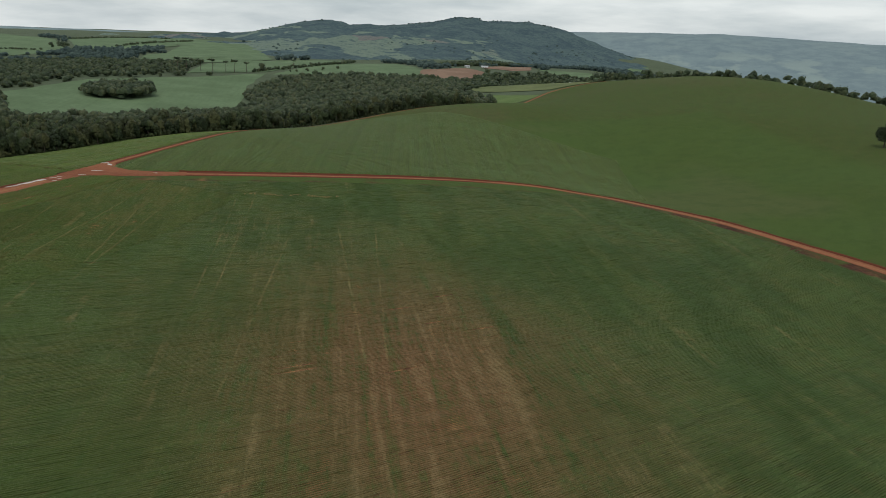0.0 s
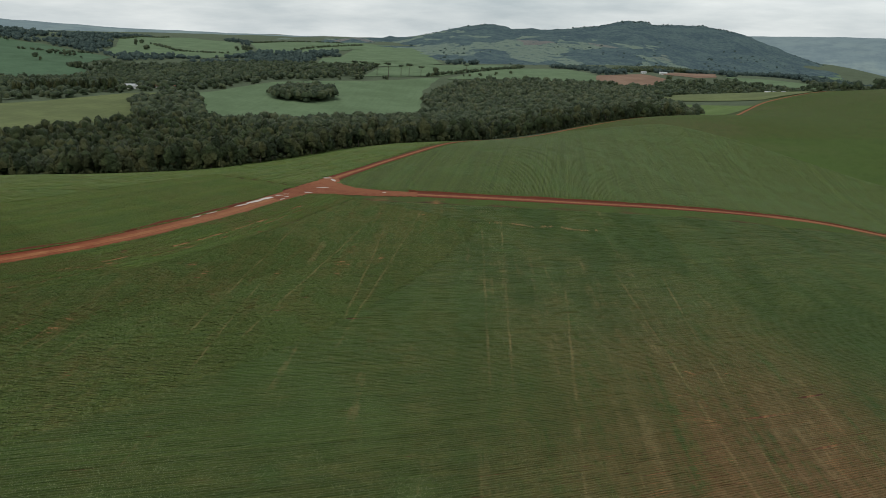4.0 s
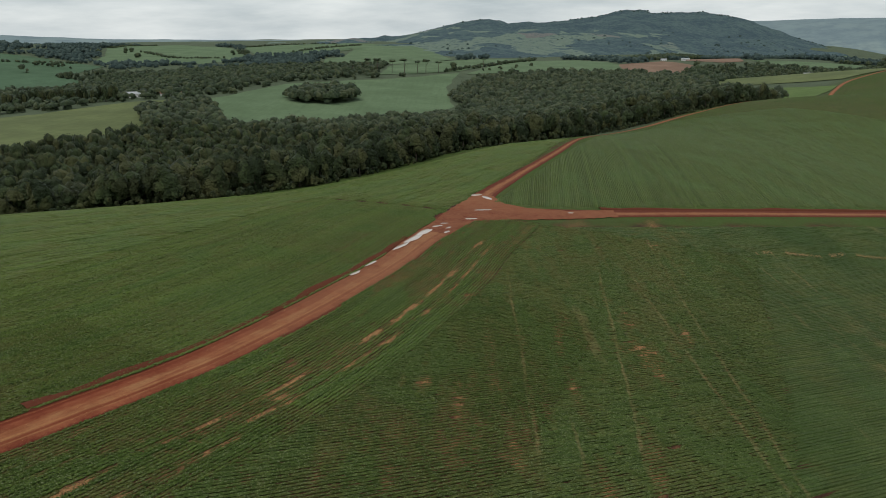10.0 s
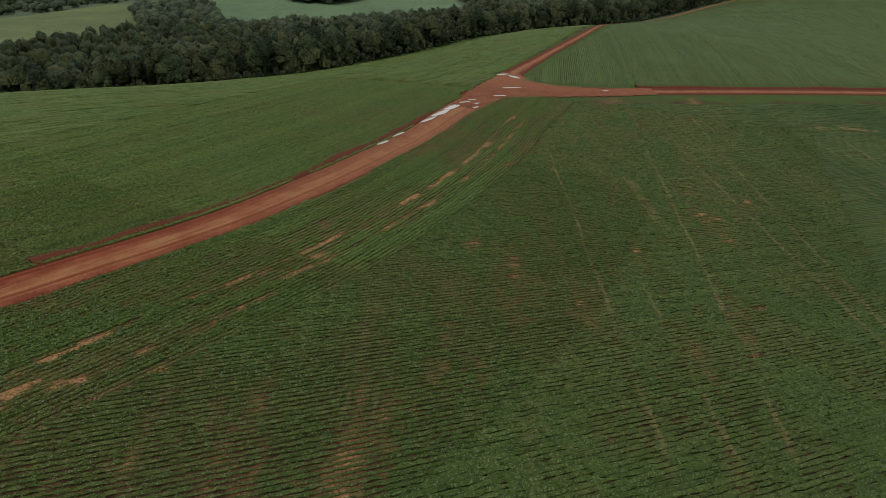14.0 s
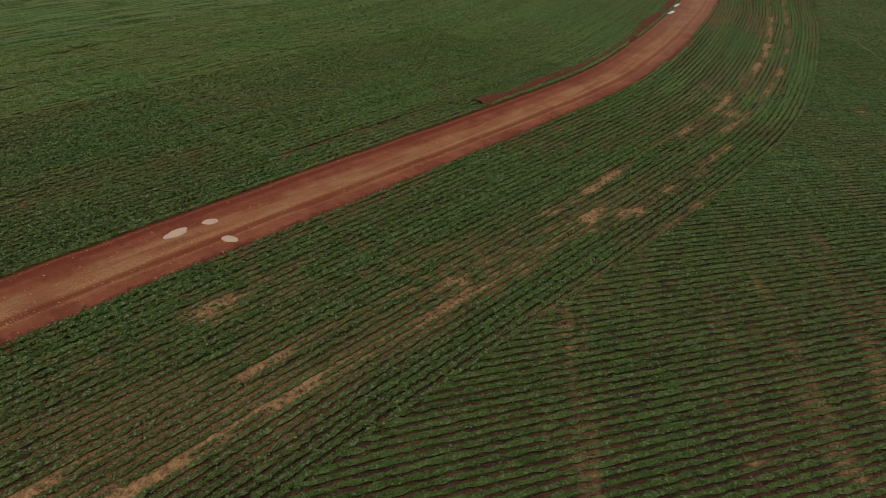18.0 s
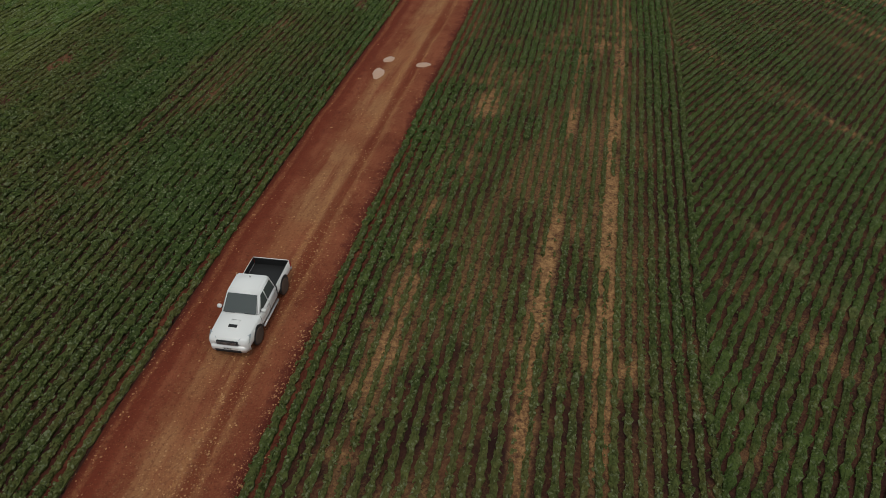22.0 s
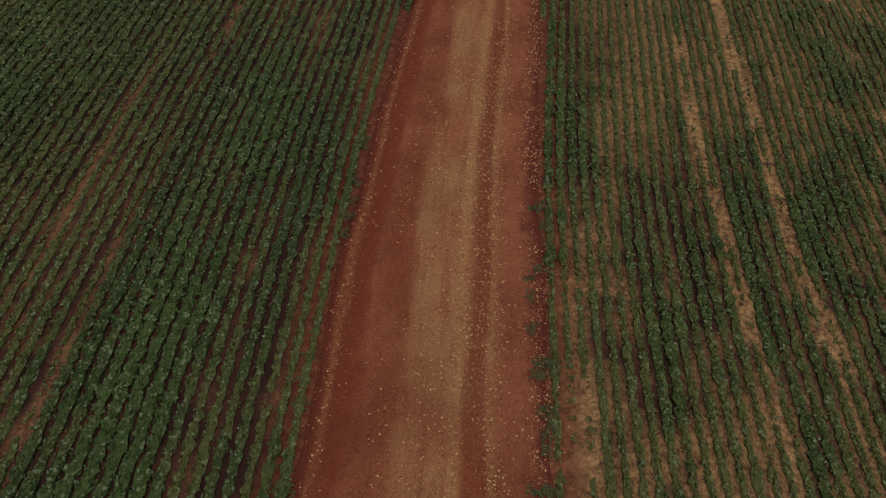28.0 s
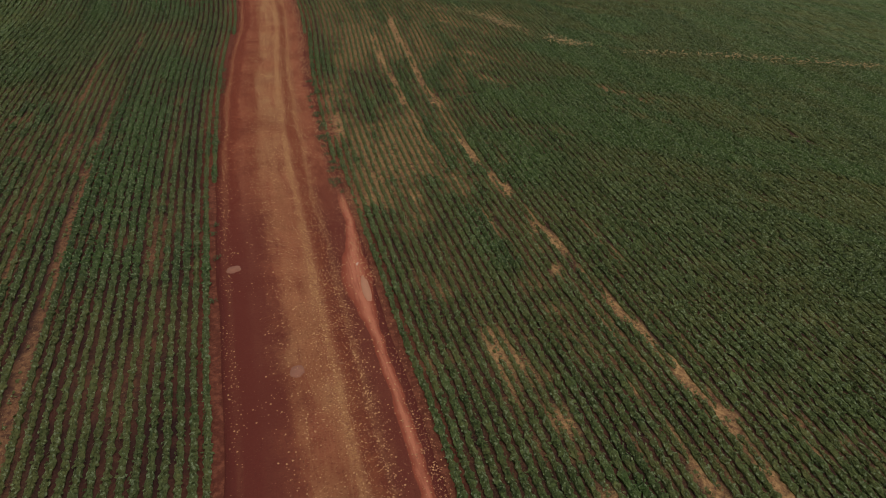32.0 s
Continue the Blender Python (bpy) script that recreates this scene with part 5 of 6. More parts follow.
def pickup(at):
    car = new("pickup_truck")
    car.matrix_basis = at
    tagged(car, "white double-cab pickup truck with an empty black bed", "truck")
    body = part("body", rounded(loft([section(-0.80, 0.90, 0.42, 0.96, 1.06, 0.97), section(0.2, 0.91, 0.40, 0.96, 1.06, 0.97), section(1.0, 0.91, 0.40, 0.94, 1.08, 0.93), section(1.3, 0.915, 0.42, 0.92, 1.08, 0.90),
                                     section(2.0, 0.91, 0.44, 0.92, 1.07, 0.88), section(2.36, 0.88, 0.46, 0.88, 1.01, 0.86), section(2.52, 0.80, 0.50, 0.82, 0.93, 0.88)]), 0.035), M_PAINT, car)
    # open bed: outer walls, rim, inner walls and floor in one folded skin
    prof = lambda y: [(-0.85, y, 0.50), (-0.90, y, 0.62), (-0.90, y, 1.06), (-0.865, y, 1.08), (-0.855, y, 0.72), (0.855, y, 0.72), (0.865, y, 1.08), (0.90, y, 1.06), (0.90, y, 0.62), (0.85, y, 0.50)]
    bed = part("bed", rounded(loft([prof(-2.46), prof(-1.6), prof(-0.83)], caps=False), 0.02), M_PAINT, car)
    part("bed_liner", loft([[(-0.85, y, 1.07), (-0.84, y, 0.735), (0.84, y, 0.735), (0.85, y, 1.07)] for y in (-2.46, -0.86)], caps=False, closed=False), M_BLACK, car, "black plastic bed liner")
    part("bed_front", block(-0.84, 0.84, -0.865, -0.835, 0.73, 1.05), M_BLACK, car)
    part("gate_liner", block(-0.84, 0.84, -2.468, -2.44, 0.73, 1.078), M_BLACK, car)
    gate = part("tailgate", rounded(block(-0.86, 0.86, -2.53, -2.47, 0.62, 1.08), 0.015), M_PAINT, car)
    part("handle", block(-0.12, 0.12, -2.555, -2.532, 0.90, 0.96), M_BLACK, gate)
    part("rear_bumper", rounded(block(-0.88, 0.88, -2.68, -2.50, 0.44, 0.60), 0.03), M_RIM, car, "grey rear bumper")
    # cabin: base, shoulder, roof
    cab = part("cabin", rounded(loft([[(-0.86, 1.12, 1.04), (0.86, 1.12, 1.04), (0.87, -0.80, 1.04), (-0.87, -0.80, 1.04)],
                                      [(-0.73, 0.42, 1.66), (0.73, 0.42, 1.66), (0.74, -0.70, 1.68), (-0.74, -0.70, 1.68)],
                                      [(-0.66, 0.26, 1.77), (0.66, 0.26, 1.77), (0.66, -0.62, 1.78), (-0.66, -0.62, 1.78)]]), 0.05, 3), M_PAINT, car)
    part("windscreen", sheet([(-0.74, 1.075, 1.12), (0.74, 1.075, 1.12), (0.66, 0.485, 1.655), (-0.66, 0.485, 1.655)]), M_GLASS, cab, "dark tinted windscreen")
    part("rear_window", sheet([(0.70, -0.812, 1.14), (-0.70, -0.812, 1.14), (-0.60, -0.70, 1.62), (0.60, -0.70, 1.62)]), M_GLASS, cab)
    for s in (-1, 1):
        lean = lambda y, z: (s * (0.879 - (z - 1.04) * 0.215), y, z)
        front = [lean(0.88, 1.10), lean(0.16, 1.10), lean(0.16, 1.60), lean(0.40, 1.60)]
        rear = [lean(0.08, 1.10), lean(-0.66, 1.12), lean(-0.58, 1.60), lean(0.08, 1.60)]
        for q in (front, rear):
            part("side_window", sheet(q if s > 0 else q[::-1]), M_GLASS, cab)
        part("mirror", rounded(block(s * 1.0 - 0.10, s * 1.0 + 0.10, 0.78, 0.92, 1.10, 1.26), 0.03), M_PAINT, car)
        part("mirror_arm", block(min(s * 0.84, s * 0.92), max(s * 0.84, s * 0.92), 0.82, 0.88, 1.10, 1.16), M_BLACK, car)
        part("headlight", rounded(loft([[(s * 0.44, 2.48, 0.77), (s * 0.84, 2.30, 0.77), (s * 0.84, 2.05, 0.99), (s * 0.50, 2.38, 0.96)],
                                        [(s * 0.44, 2.575, 0.775), (s * 0.905, 2.40, 0.775), (s * 0.915, 2.06, 1.035), (s * 0.50, 2.44, 1.015)]]), 0.012), M_LAMP, car, "clear glass headlight")
        part("fog_lamp", turned([(0.055, -0.01), (0.06, 0.0), (0.05, 0.02)], 10), M_LAMP, car).matrix_basis = Matrix.Translation((s * 0.66, 2.575, 0.54)) @ Matrix.Rotation(radians(90), 4, "Z")
        part("tail_light", block(min(s * 0.80, s * 0.905), max(s * 0.80, s * 0.905), -2.57, -2.44, 0.72, 1.02), M_RED, car)
        part("side_step", rounded(block(min(s * 0.84, s * 0.97), max(s * 0.84, s * 0.97), -0.7, 1.0, 0.36, 0.41), 0.015), M_RIM, car, "grey side step")
        for y in (0.28, -0.55):
            part("door_handle", block(min(s * 0.90, s * 0.925), max(s * 0.90, s * 0.925), y - 0.10, y + 0.08, 0.90, 0.94), M_RIM, body)
        for y in (1.06, 0.12, -0.74):
            part("door_gap", block(min(s * 0.90, s * 0.914), max(s * 0.90, s * 0.914), y - 0.006, y + 0.006, 0.50, 1.02), M_BLACK, body)
        for y in (1.55, -1.53):
            part("wheel_arch", turned([(0.46, -0.02), (0.47, 0.0), (0.44, 0.012)], 22), M_BLACK, car).matrix_basis = Matrix.Translation((s * 0.905, y, 0.46)) @ Matrix.Rotation(0 if s > 0 else math.pi, 4, "Z")
            wheel = part("wheel", turned([(0.20, -0.10), (0.24, -0.09), (0.24, 0.09), (0.20, 0.10)]), M_BLACK, car)
            wheel.matrix_basis = Matrix.Translation((s * 0.82, y, 0.385)) @ Matrix.Rotation(0 if s > 0 else math.pi, 4, "Z")
            part("tyre", turned([(0.25, -0.125), (0.36, -0.125), (0.385, -0.09), (0.385, 0.09), (0.36, 0.125), (0.25, 0.125)], 28), M_TYRE, wheel, "tyre covered in red dust")
            rim = part("rim", turned([(0.255, 0.085), (0.25, 0.115), (0.21, 0.10), (0.07, 0.09), (0.06, 0.115), (0.0005, 0.118)], 24), M_RIM, wheel)
    part("front_bumper", rounded(loft([[(-0.90, 2.30, 0.34), (-0.70, 2.56, 0.34), (0.70, 2.56, 0.34), (0.90, 2.30, 0.34)], [(-0.92, 2.32, 0.58), (-0.72, 2.63, 0.58), (0.72, 2.63, 0.58), (0.92, 2.32, 0.58)],
                                       [(-0.90, 2.30, 0.70), (-0.70, 2.55, 0.70), (0.70, 2.55, 0.70), (0.90, 2.30, 0.70)]]), 0.03), M_PAINT, car)
    part("lower_grille", rounded(block(-0.56, 0.56, 2.575, 2.635, 0.40, 0.53), 0.01), M_BLACK, car)
    grille = part("grille", rounded(block(-0.47, 0.47, 2.47, 2.565, 0.725, 0.925), 0.015), M_BLACK, car)
    for z in (0.765, 0.825, 0.885):
        part("grille_bar", block(-0.42, 0.42, 2.55, 2.574, z - 0.008, z + 0.008), M_RIM, grille, "chrome grille bar")
    scoop = part("hood_scoop", rounded(loft([[(-0.22, 1.42, 1.075), (0.22, 1.42, 1.075), (0.22, 1.86, 1.035), (-0.22, 1.86, 1.035)], [(-0.19, 1.50, 1.10), (0.19, 1.50, 1.10), (0.20, 1.84, 1.10), (-0.20, 1.84, 1.10)]]), 0.015), M_PAINT, car)
    part("scoop_mouth", block(-0.185, 0.185, 1.74, 1.878, 1.055, 1.106), M_BLACK, scoop)
    plate = part("number_plate", block(-0.20, 0.20, 2.63, 2.645, 0.56, 0.68), M_PLATE, car)
    for x in (-0.13, -0.07, -0.01, 0.06, 0.12):
        part("plate_bar", block(x - 0.018, x + 0.018, 2.645, 2.650, 0.59, 0.65), M_BLACK, plate)
    part("aerial", block(-0.012, 0.012, -0.45, -0.42, 1.77, 1.86), M_BLACK, car)
    for s in (-0.5, 0.5):
        part("wiper", block(s * 0.9 - 0.24, s * 0.9 + 0.24, 1.075, 1.095, 1.115, 1.13), M_BLACK, cab)
    return car


TRUCK_X, TRUCK_Y = -87.75, 34.75
zt = [float(height(TRUCK_X + dx, TRUCK_Y + dy)) for dx, dy in ((0, 0), (-0.9, -1.2), (0.9, 1.2))]
pitch = math.atan2(zt[1] - zt[2], 3.0)
pickup(Matrix.Translation((TRUCK_X, TRUCK_Y, zt[0] + 0.10)) @ Matrix.Rotation(radians(143.5), 4, "Z") @ Matrix.Rotation(pitch, 4, "X") @ Matrix.Diagonal((1.05, 1.06, 1.07, 1)))

# ---- loose stones on the road, weeds along its edge ----
def road_stones(count, g):
    c, n = resample(MAIN, 0.5)
    a, b = int(140 / 0.5), int(470 / 0.5)
    i = g.integers(a, b, count)
    t = np.where(g.uniform(size=count) < 0.45, g.normal(0.12, 0.34, count), g.choice([-0.88, 0.22, 0.25, 0.48, 0.52, 0.86, 0.93, 0.97], count) + g.normal(0, 0.05, count)).clip(-1.02, 1.06)
    stony = np.interp(i * 0.5, [140, 290, 320, 340, 470], [1.0, 0.9, 0.35, 0.10, 0.06])
    keep = (vnoise(i * 0.5 / 4, t * 3, 41) + 0.35 * g.uniform(size=count) > 0.45) & (g.uniform(size=count) < stony)
    i, t = i[keep], t[keep]
    o = t * c[i, 2] / 2
    x = c[i, 0] + n[i, 0] * o + g.uniform(-0.25, 0.25, len(i))
    y = c[i, 1] + n[i, 1] * o + g.uniform(-0.25, 0.25, len(i))
    z = height(x, y) + 0.085 + 0.03 * (1 - t * t)
    r = g.gamma(2.4, 0.0105, len(i)).clip(0.012, 0.060)
    base = np.array([(1, 0.1, 0), (-0.4, 0.9, 0), (-0.8, -0.5, 0), (0.4, -0.9, 0), (0.1, 0.05, 0.8)])
    a = g.uniform(0, 6.28, len(i))
    bx = base[None, :, 0] * np.cos(a)[:, None] - base[None, :, 1] * np.sin(a)[:, None]
    by = base[None, :, 0] * np.sin(a)[:, None] + base[None, :, 1] * np.cos(a)[:, None]
    v = np.stack([x[:, None] + bx * r[:, None], y[:, None] + by * r[:, None], z[:, None] + base[None, :, 2] * r[:, None]], -1).reshape(-1, 3)
    k = np.arange(len(i))[:, None, None] * 5
    f = (k + np.array([(0, 1, 4), (1, 2, 4), (2, 3, 4), (3, 0, 4)])).reshape(-1, 3)
    ob = part("gravel", mesh_np("gravel", v, tris=f), M_STONE)
    return tagged(ob, "pale loose stones scattered over the red road", "gravel", kind="stuff")


road_stones(150000, np.random.default_rng(21))


def weeds(g):
    """Low tufts on the right shoulder and along the road's edges."""
    c, n = resample(MAIN, 0.5)
    s = g.uniform(150, 232, 260)
    i = (s / 0.5).astype(int)
    right = g.uniform(size=len(s)) < 0.72
    keep = np.where(right, vnoise(s / 7, s * 0, 43) > 0.42, vnoise(s / 9, s * 0 + 3, 44) > 0.62) & ((s > 205) | ~right)
    i, right, s = i[keep], right[keep], s[keep]
    o = np.where(right, c[i, 2] / 2 - g.uniform(-0.3, 0.75, len(i)), -c[i, 2] / 2 - g.uniform(-0.1, 0.35, len(i)))
    x, y = c[i, 0] + n[i, 0] * o, c[i, 1] + n[i, 1] * o
    z = height(x, y)
    m = 26
    ang, rad = g.uniform(0, 6.28, (len(i), m)), g.uniform(0.02, 0.30, (len(i), m))
    px, py = x[:, None] + rad * np.cos(ang), y[:, None] + rad * np.sin(ang)
    pz = z[:, None] + 0.10 + g.uniform(0.0, 0.12, (len(i), m))
    d = g.uniform(0, 6.28, (len(i), m))
    L, W = g.uniform(0.05, 0.12, (len(i), m)), 0.035
    q = np.stack([np.stack([px + a * L * np.cos(d) - b * W * np.sin(d), py + a * L * np.sin(d) + b * W * np.cos(d), pz + h], -1) for a, b, h in ((-1, 0, -0.06), (0, -1, 0), (1, 0, 0.05), (0, 1, 0))], 2).reshape(-1, 3)
    ob = part("weeds", mesh_np("weeds", q, np.arange(len(q)).reshape(-1, 4)), M_WEED)
    return tagged(ob, "straggling green weeds along the road's shoulder", "weeds", kind="stuff")


weeds(np.random.default_rng(22))

# ---- farm houses and lone trees far off ----
M_WALL = plain("white_render", (0.75, 0.73, 0.70), 0.8)
M_ROOF = plain("clay_roof", (0.30, 0.14, 0.09), 0.85)
M_TIN = plain("pale_tin_roof", (0.42, 0.43, 0.43), 0.5, 0.4)
M_DARK = plain("dark_opening", (0.03, 0.03, 0.035), 0.4)


def house(x, y, w, d, h, deg, roof, label):
    ob = new("house")
    ob.matrix_basis = Matrix.Translation((x, y, float(height(x, y)))) @ Matrix.Rotation(radians(deg), 4, "Z")
    tagged(ob, label, "house", "farm buildings")
    part("wall", block(-w / 2, w / 2, -d / 2, d / 2, -1.5, h), M_WALL, ob)
    e = 0.5
    r = [(-w / 2 - e, -d / 2 - e, h), (-w / 2 - e, 0, h + d * 0.28), (-w / 2 - e, d / 2 + e, h), (-w / 2 - e, d / 2 + e, h + 0.18), (-w / 2 - e, 0, h + d * 0.28 + 0.2), (-w / 2 - e, -d / 2 - e, h + 0.18)]
    part("roof", loft([r, [(w / 2 + e, p[1], p[2]) for p in r]]), roof, ob)
    part("gable", loft([[(sx * w / 2 * 0.98, -d / 2, h - 0.01), (sx * w / 2 * 0.98, d / 2, h - 0.01), (sx * w / 2 * 0.98, 0, h + d * 0.26)] for sx in (-1, 1)]), M_WALL, ob)
    for i in range(max(1, int(w // 4))):
        cx = -w / 2 + (i + 0.5) * w / max(1, int(w // 4))
        part("window" if i else "door", block(cx - 0.6, cx + 0.6, -d / 2 - 0.05, -d / 2 + 0.02, 0.9 if i else 0.0, 2.1), M_DARK, ob)
    return ob


for x, y, w, d, h, deg, roof, label in ((-401, 915, 16, 9, 4.2, 20, M_TIN, "white farm building with a pale tin roof"), (-384, 921, 9, 7, 3.2, 10, M_TIN, "small white farm shed"),
                                        (-366, 927, 12, 7, 3.0, 30, M_ROOF, "low white farmhouse with a clay roof"), (-352, 932, 8, 6, 3.0, 20, M_ROOF, "small white cottage with a clay roof"),
                                        (613, 1300, 18, 9, 3.6, -10, M_TIN, "white farmhouse beside dark trees"), (640, 1310, 12, 8, 3.2, 15, M_TIN, "white shed beside dark trees"),
                                        (659, 1262, 10, 8, 3.2, 0, M_TIN, "white outbuilding near the field's crest"), (682, 1262, 9, 7, 3.4, 25, M_TIN, "white outbuilding near the track"),
                                        (503, 1640, 17, 8, 3.2, -20, M_TIN, "long pale farm shed by the ploughed field"), (470, 1690, 12, 7, 3, -20, M_TIN, "pale farm shed by the ploughed field")):
    house(x, y, w, d, h, deg, roof, label)


def umbrella_pine(x, y, s):
    """A tall pine with a bare stem and a flat crown."""
    g2 = np.random.default_rng(int(abs(x) * 7 + abs(y)))
    v, q, t = tree_kind(g2, 5.5, 1.7, 14.0, 50, 0.9, 6, 1)
    root = new("pine_tree")
    root.matrix_basis = Matrix.Translation((x, y, float(height(x, y)))) @ Matrix.Scale(s, 4)
    tagged(root, "tall pine with a bare stem and flat dark crown", "tree", "pines at the pasture's edge")
    part("trunk", trunk_mesh(12.5, 0.35, g2), M_BARK, root)
    part("crown", mesh_np("crown", v, q, t), M_WOODDARK, root)


for x, y, s in ((-141, 1236, 1.0), (-118, 1251, 1.15), (-104, 1250, 1.05), (-92, 1248, 1.2), (-80, 1262, 1.0), (-72, 1270, 1.1), (-60, 1280, 0.9), (-128, 1262, 1.1), (-13, 1394, 0.8)):
    umbrella_pine(-100 + (x + 100) * 1.75, y, s * 1.3)


def tall_tree(x, y, s, kind):
    root = new("tree")
    root.matrix_basis = Matrix.Translation((x, y, float(height(x, y)))) @ Matrix.Diagonal((s * 0.55, s * 0.55, s * 1.1, 1))
    tagged(root, "tall slim dark tree in a shelter belt", "tree", "shelter belt of tall trees")
    part("trunk", trunks[0], M_BARK, root)
    part("crown", crowns[kind], None, root)


gt = np.random.default_rng(33)
for i in range(46):
    tall_tree(-520 + i * 2.6 + gt.uniform(-2, 2), 842 + i * 0.7 + gt.uniform(-7, 7), gt.uniform(1.1, 1.6), i % 9)


def utility_pole(x, y):
    """A pale pole with a cross-arm and two insulators."""
    ob = new("utility_pole")
    ob.matrix_basis = Matrix.Translation((x, y, float(height(x, y))))
    tagged(ob, "tall pale concrete utility pole on the far pasture", "pole")
    part("post", loft([[(r * math.cos(a), r * math.sin(a), z) for a in [i * math.tau / 8 for i in range(8)]] for z, r in ((-0.5, 0.30), (6, 0.25), (13, 0.18))]), M_WALL, ob)
    arm = part("cross_arm", block(-1.2, 1.2, -0.08, 0.08, 12.2, 12.4), M_BARK, ob)
    for s in (-1, 1):
        part("insulator", block(s - 0.07, s + 0.07, -0.07, 0.07, 12.4, 12.65), M_WALL, arm)


utility_pole(290, 1957)

# ---- crop rows: leafy ridges along the headlands and across the inner field ----
def row_band(x, y, v, g, leaves, wide=1.0, tall=1.0, size=(0.055, 0.098), thick=0.0):
    """Lines of plants from arrays (rows, steps) of places and vigour: a lumpy rounded hedge, and single leaves on the nearer ones."""
    nr, ns = x.shape
    dx, dy = np.gradient(x, axis=1), np.gradient(y, axis=1)
    d = np.hypot(dx, dy) + 1e-9
    px, py = dy / d, -dx / d
    j = lambda s: g.normal(0, s, (nr, ns))
    v = v * (1 - 0.25 * g.uniform(size=(nr, ns)) ** 2)
    w = (0.060 + 0.124 * v + 0.050 * thick) * g.uniform(0.84, 1.16, (nr, ns)) * wide
    h = (0.08 + 0.32 * v + 0.03 * thick) * g.uniform(0.88, 1.12, (nr, ns)) * tall
    # single plants bulge, with a dip between neighbours
    dip = np.where((np.arange(ns) + g.integers(0, 2, (nr, 1))) % 2, 1.08, g.uniform(0.62, 0.95, (nr, ns))) if leaves > 3 else 1.0
    w, h = w * dip, h * (0.45 + 0.55 * dip)
    stand = v > 0.14 + 0.30 * g.uniform(size=(nr, ns)) ** 2
    # the ends of a row run out to the ground
    prev = np.pad(stand[:, :-1], ((0, 0), (1, 0)))
    last = np.pad(stand[:, 1:], ((0, 0), (0, 1)))
    end = stand & ~(prev & last)
    body = np.where(end, 0.10, 1.0)
    z = height(x, y)
    wob = j(0.02)
    rings, tone = [], []
    profile = ((-0.80, 0.0), (-1.0, 0.55), (0.0, 0.95), (1.0, 0.55), (0.80, 0.0)) if leaves > 3 else ((-1.0, 0.0), (-0.55, 0.92), (0.55, 0.92), (1.0, 0.0))
    for a, b in profile:
        o = wob + a * w * (0.35 + 0.65 * body) * (g.uniform(0.82, 1.18, (nr, ns)) if b else 1) + j(0.012)
        rings.append(np.stack([x + px * o + dx / d * j(0.04), y + py * o + dy / d * j(0.04), z + b * h * body - (0.03 if b == 0 else 0) + (j(0.035) if b else 0)], -1))
    ring = np.stack(rings, 2)
    n = len(profile)
    k = np.arange(nr * ns * n).reshape(nr, ns, -1)
    live = stand[:, :-1] & stand[:, 1:]
    q = [np.stack([k[:, :-1, i], k[:, :-1, i + 1], k[:, 1:, i + 1], k[:, 1:, i]], -1)[live] for i in range(n - 1)]
    verts, quads = ring.reshape(-1, 3), np.vstack(q)
    tone = np.repeat((0.75 * v + 0.25 * thick).ravel(), n)
    # drop the corners that no face uses
    used = np.zeros(len(verts), bool)
    used[quads.ravel()] = True
    remap = np.cumsum(used) - 1
    verts, quads, tone = verts[used], remap[quads], tone[used]
    if not leaves:
        return verts, quads, tone
    on = v > 0.08 + 0.34 * g.uniform(size=(nr, ns))
    tk = thick[on] if isinstance(thick, np.ndarray) else 0 * x[on]
    c = np.stack([x[on], y[on], z[on], w[on], h[on], px[on], py[on], 0.75 * v[on] + 0.25 * tk], 1).repeat(leaves, 0)
    m = len(c)
    o = g.uniform(-1.2, 1.2, m)
    al = g.uniform(-0.17, 0.17, m)
    p = np.stack([c[:, 0] + c[:, 5] * o * c[:, 3] - c[:, 6] * al, c[:, 1] + c[:, 6] * o * c[:, 3] + c[:, 5] * al, c[:, 2] + c[:, 4] * (1.0 - 0.36 * o * o) + g.uniform(-0.015, 0.075, m)], 1)
    nrm = np.stack([c[:, 5] * o * 0.9, c[:, 6] * o * 0.9, np.ones(m)], 1) + 0.50 * g.normal(size=(m, 3))
    nrm /= np.linalg.norm(nrm, axis=1)[:, None]
    a = np.cross(nrm, g.normal(size=(m, 3)))
    a /= np.linalg.norm(a, axis=1)[:, None]
    b = np.cross(nrm, a)
    s = g.uniform(*size, (m, 1)) * g.choice([0.8, 1.0, 1.35], (m, 1))
    leaf = np.stack([p - a * s, p - b * s * 0.7, p + a * s * 1.1, p + b * s * 0.7], 1).reshape(-1, 3)
    lq = np.arange(len(leaf)).reshape(-1, 4) + len(verts)
    return np.vstack([verts, leaf]), np.vstack([quads, lq]), np.concatenate([tone, c[:, 7].repeat(4)])


def crop(name, bands, label, material=M_CROP):
    vs, qs, ts, base = [], [], [], 0
    for v, q, t in bands:
        vs.append(v)
        qs.append(q + base)
        ts.append(t)
        base += len(v)
    ob = part(name, mesh_np(name, np.vstack(vs), np.vstack(qs), attrs={"vig": np.concatenate(ts)}), material)
    return tagged(ob, label, "crop", kind="stuff")


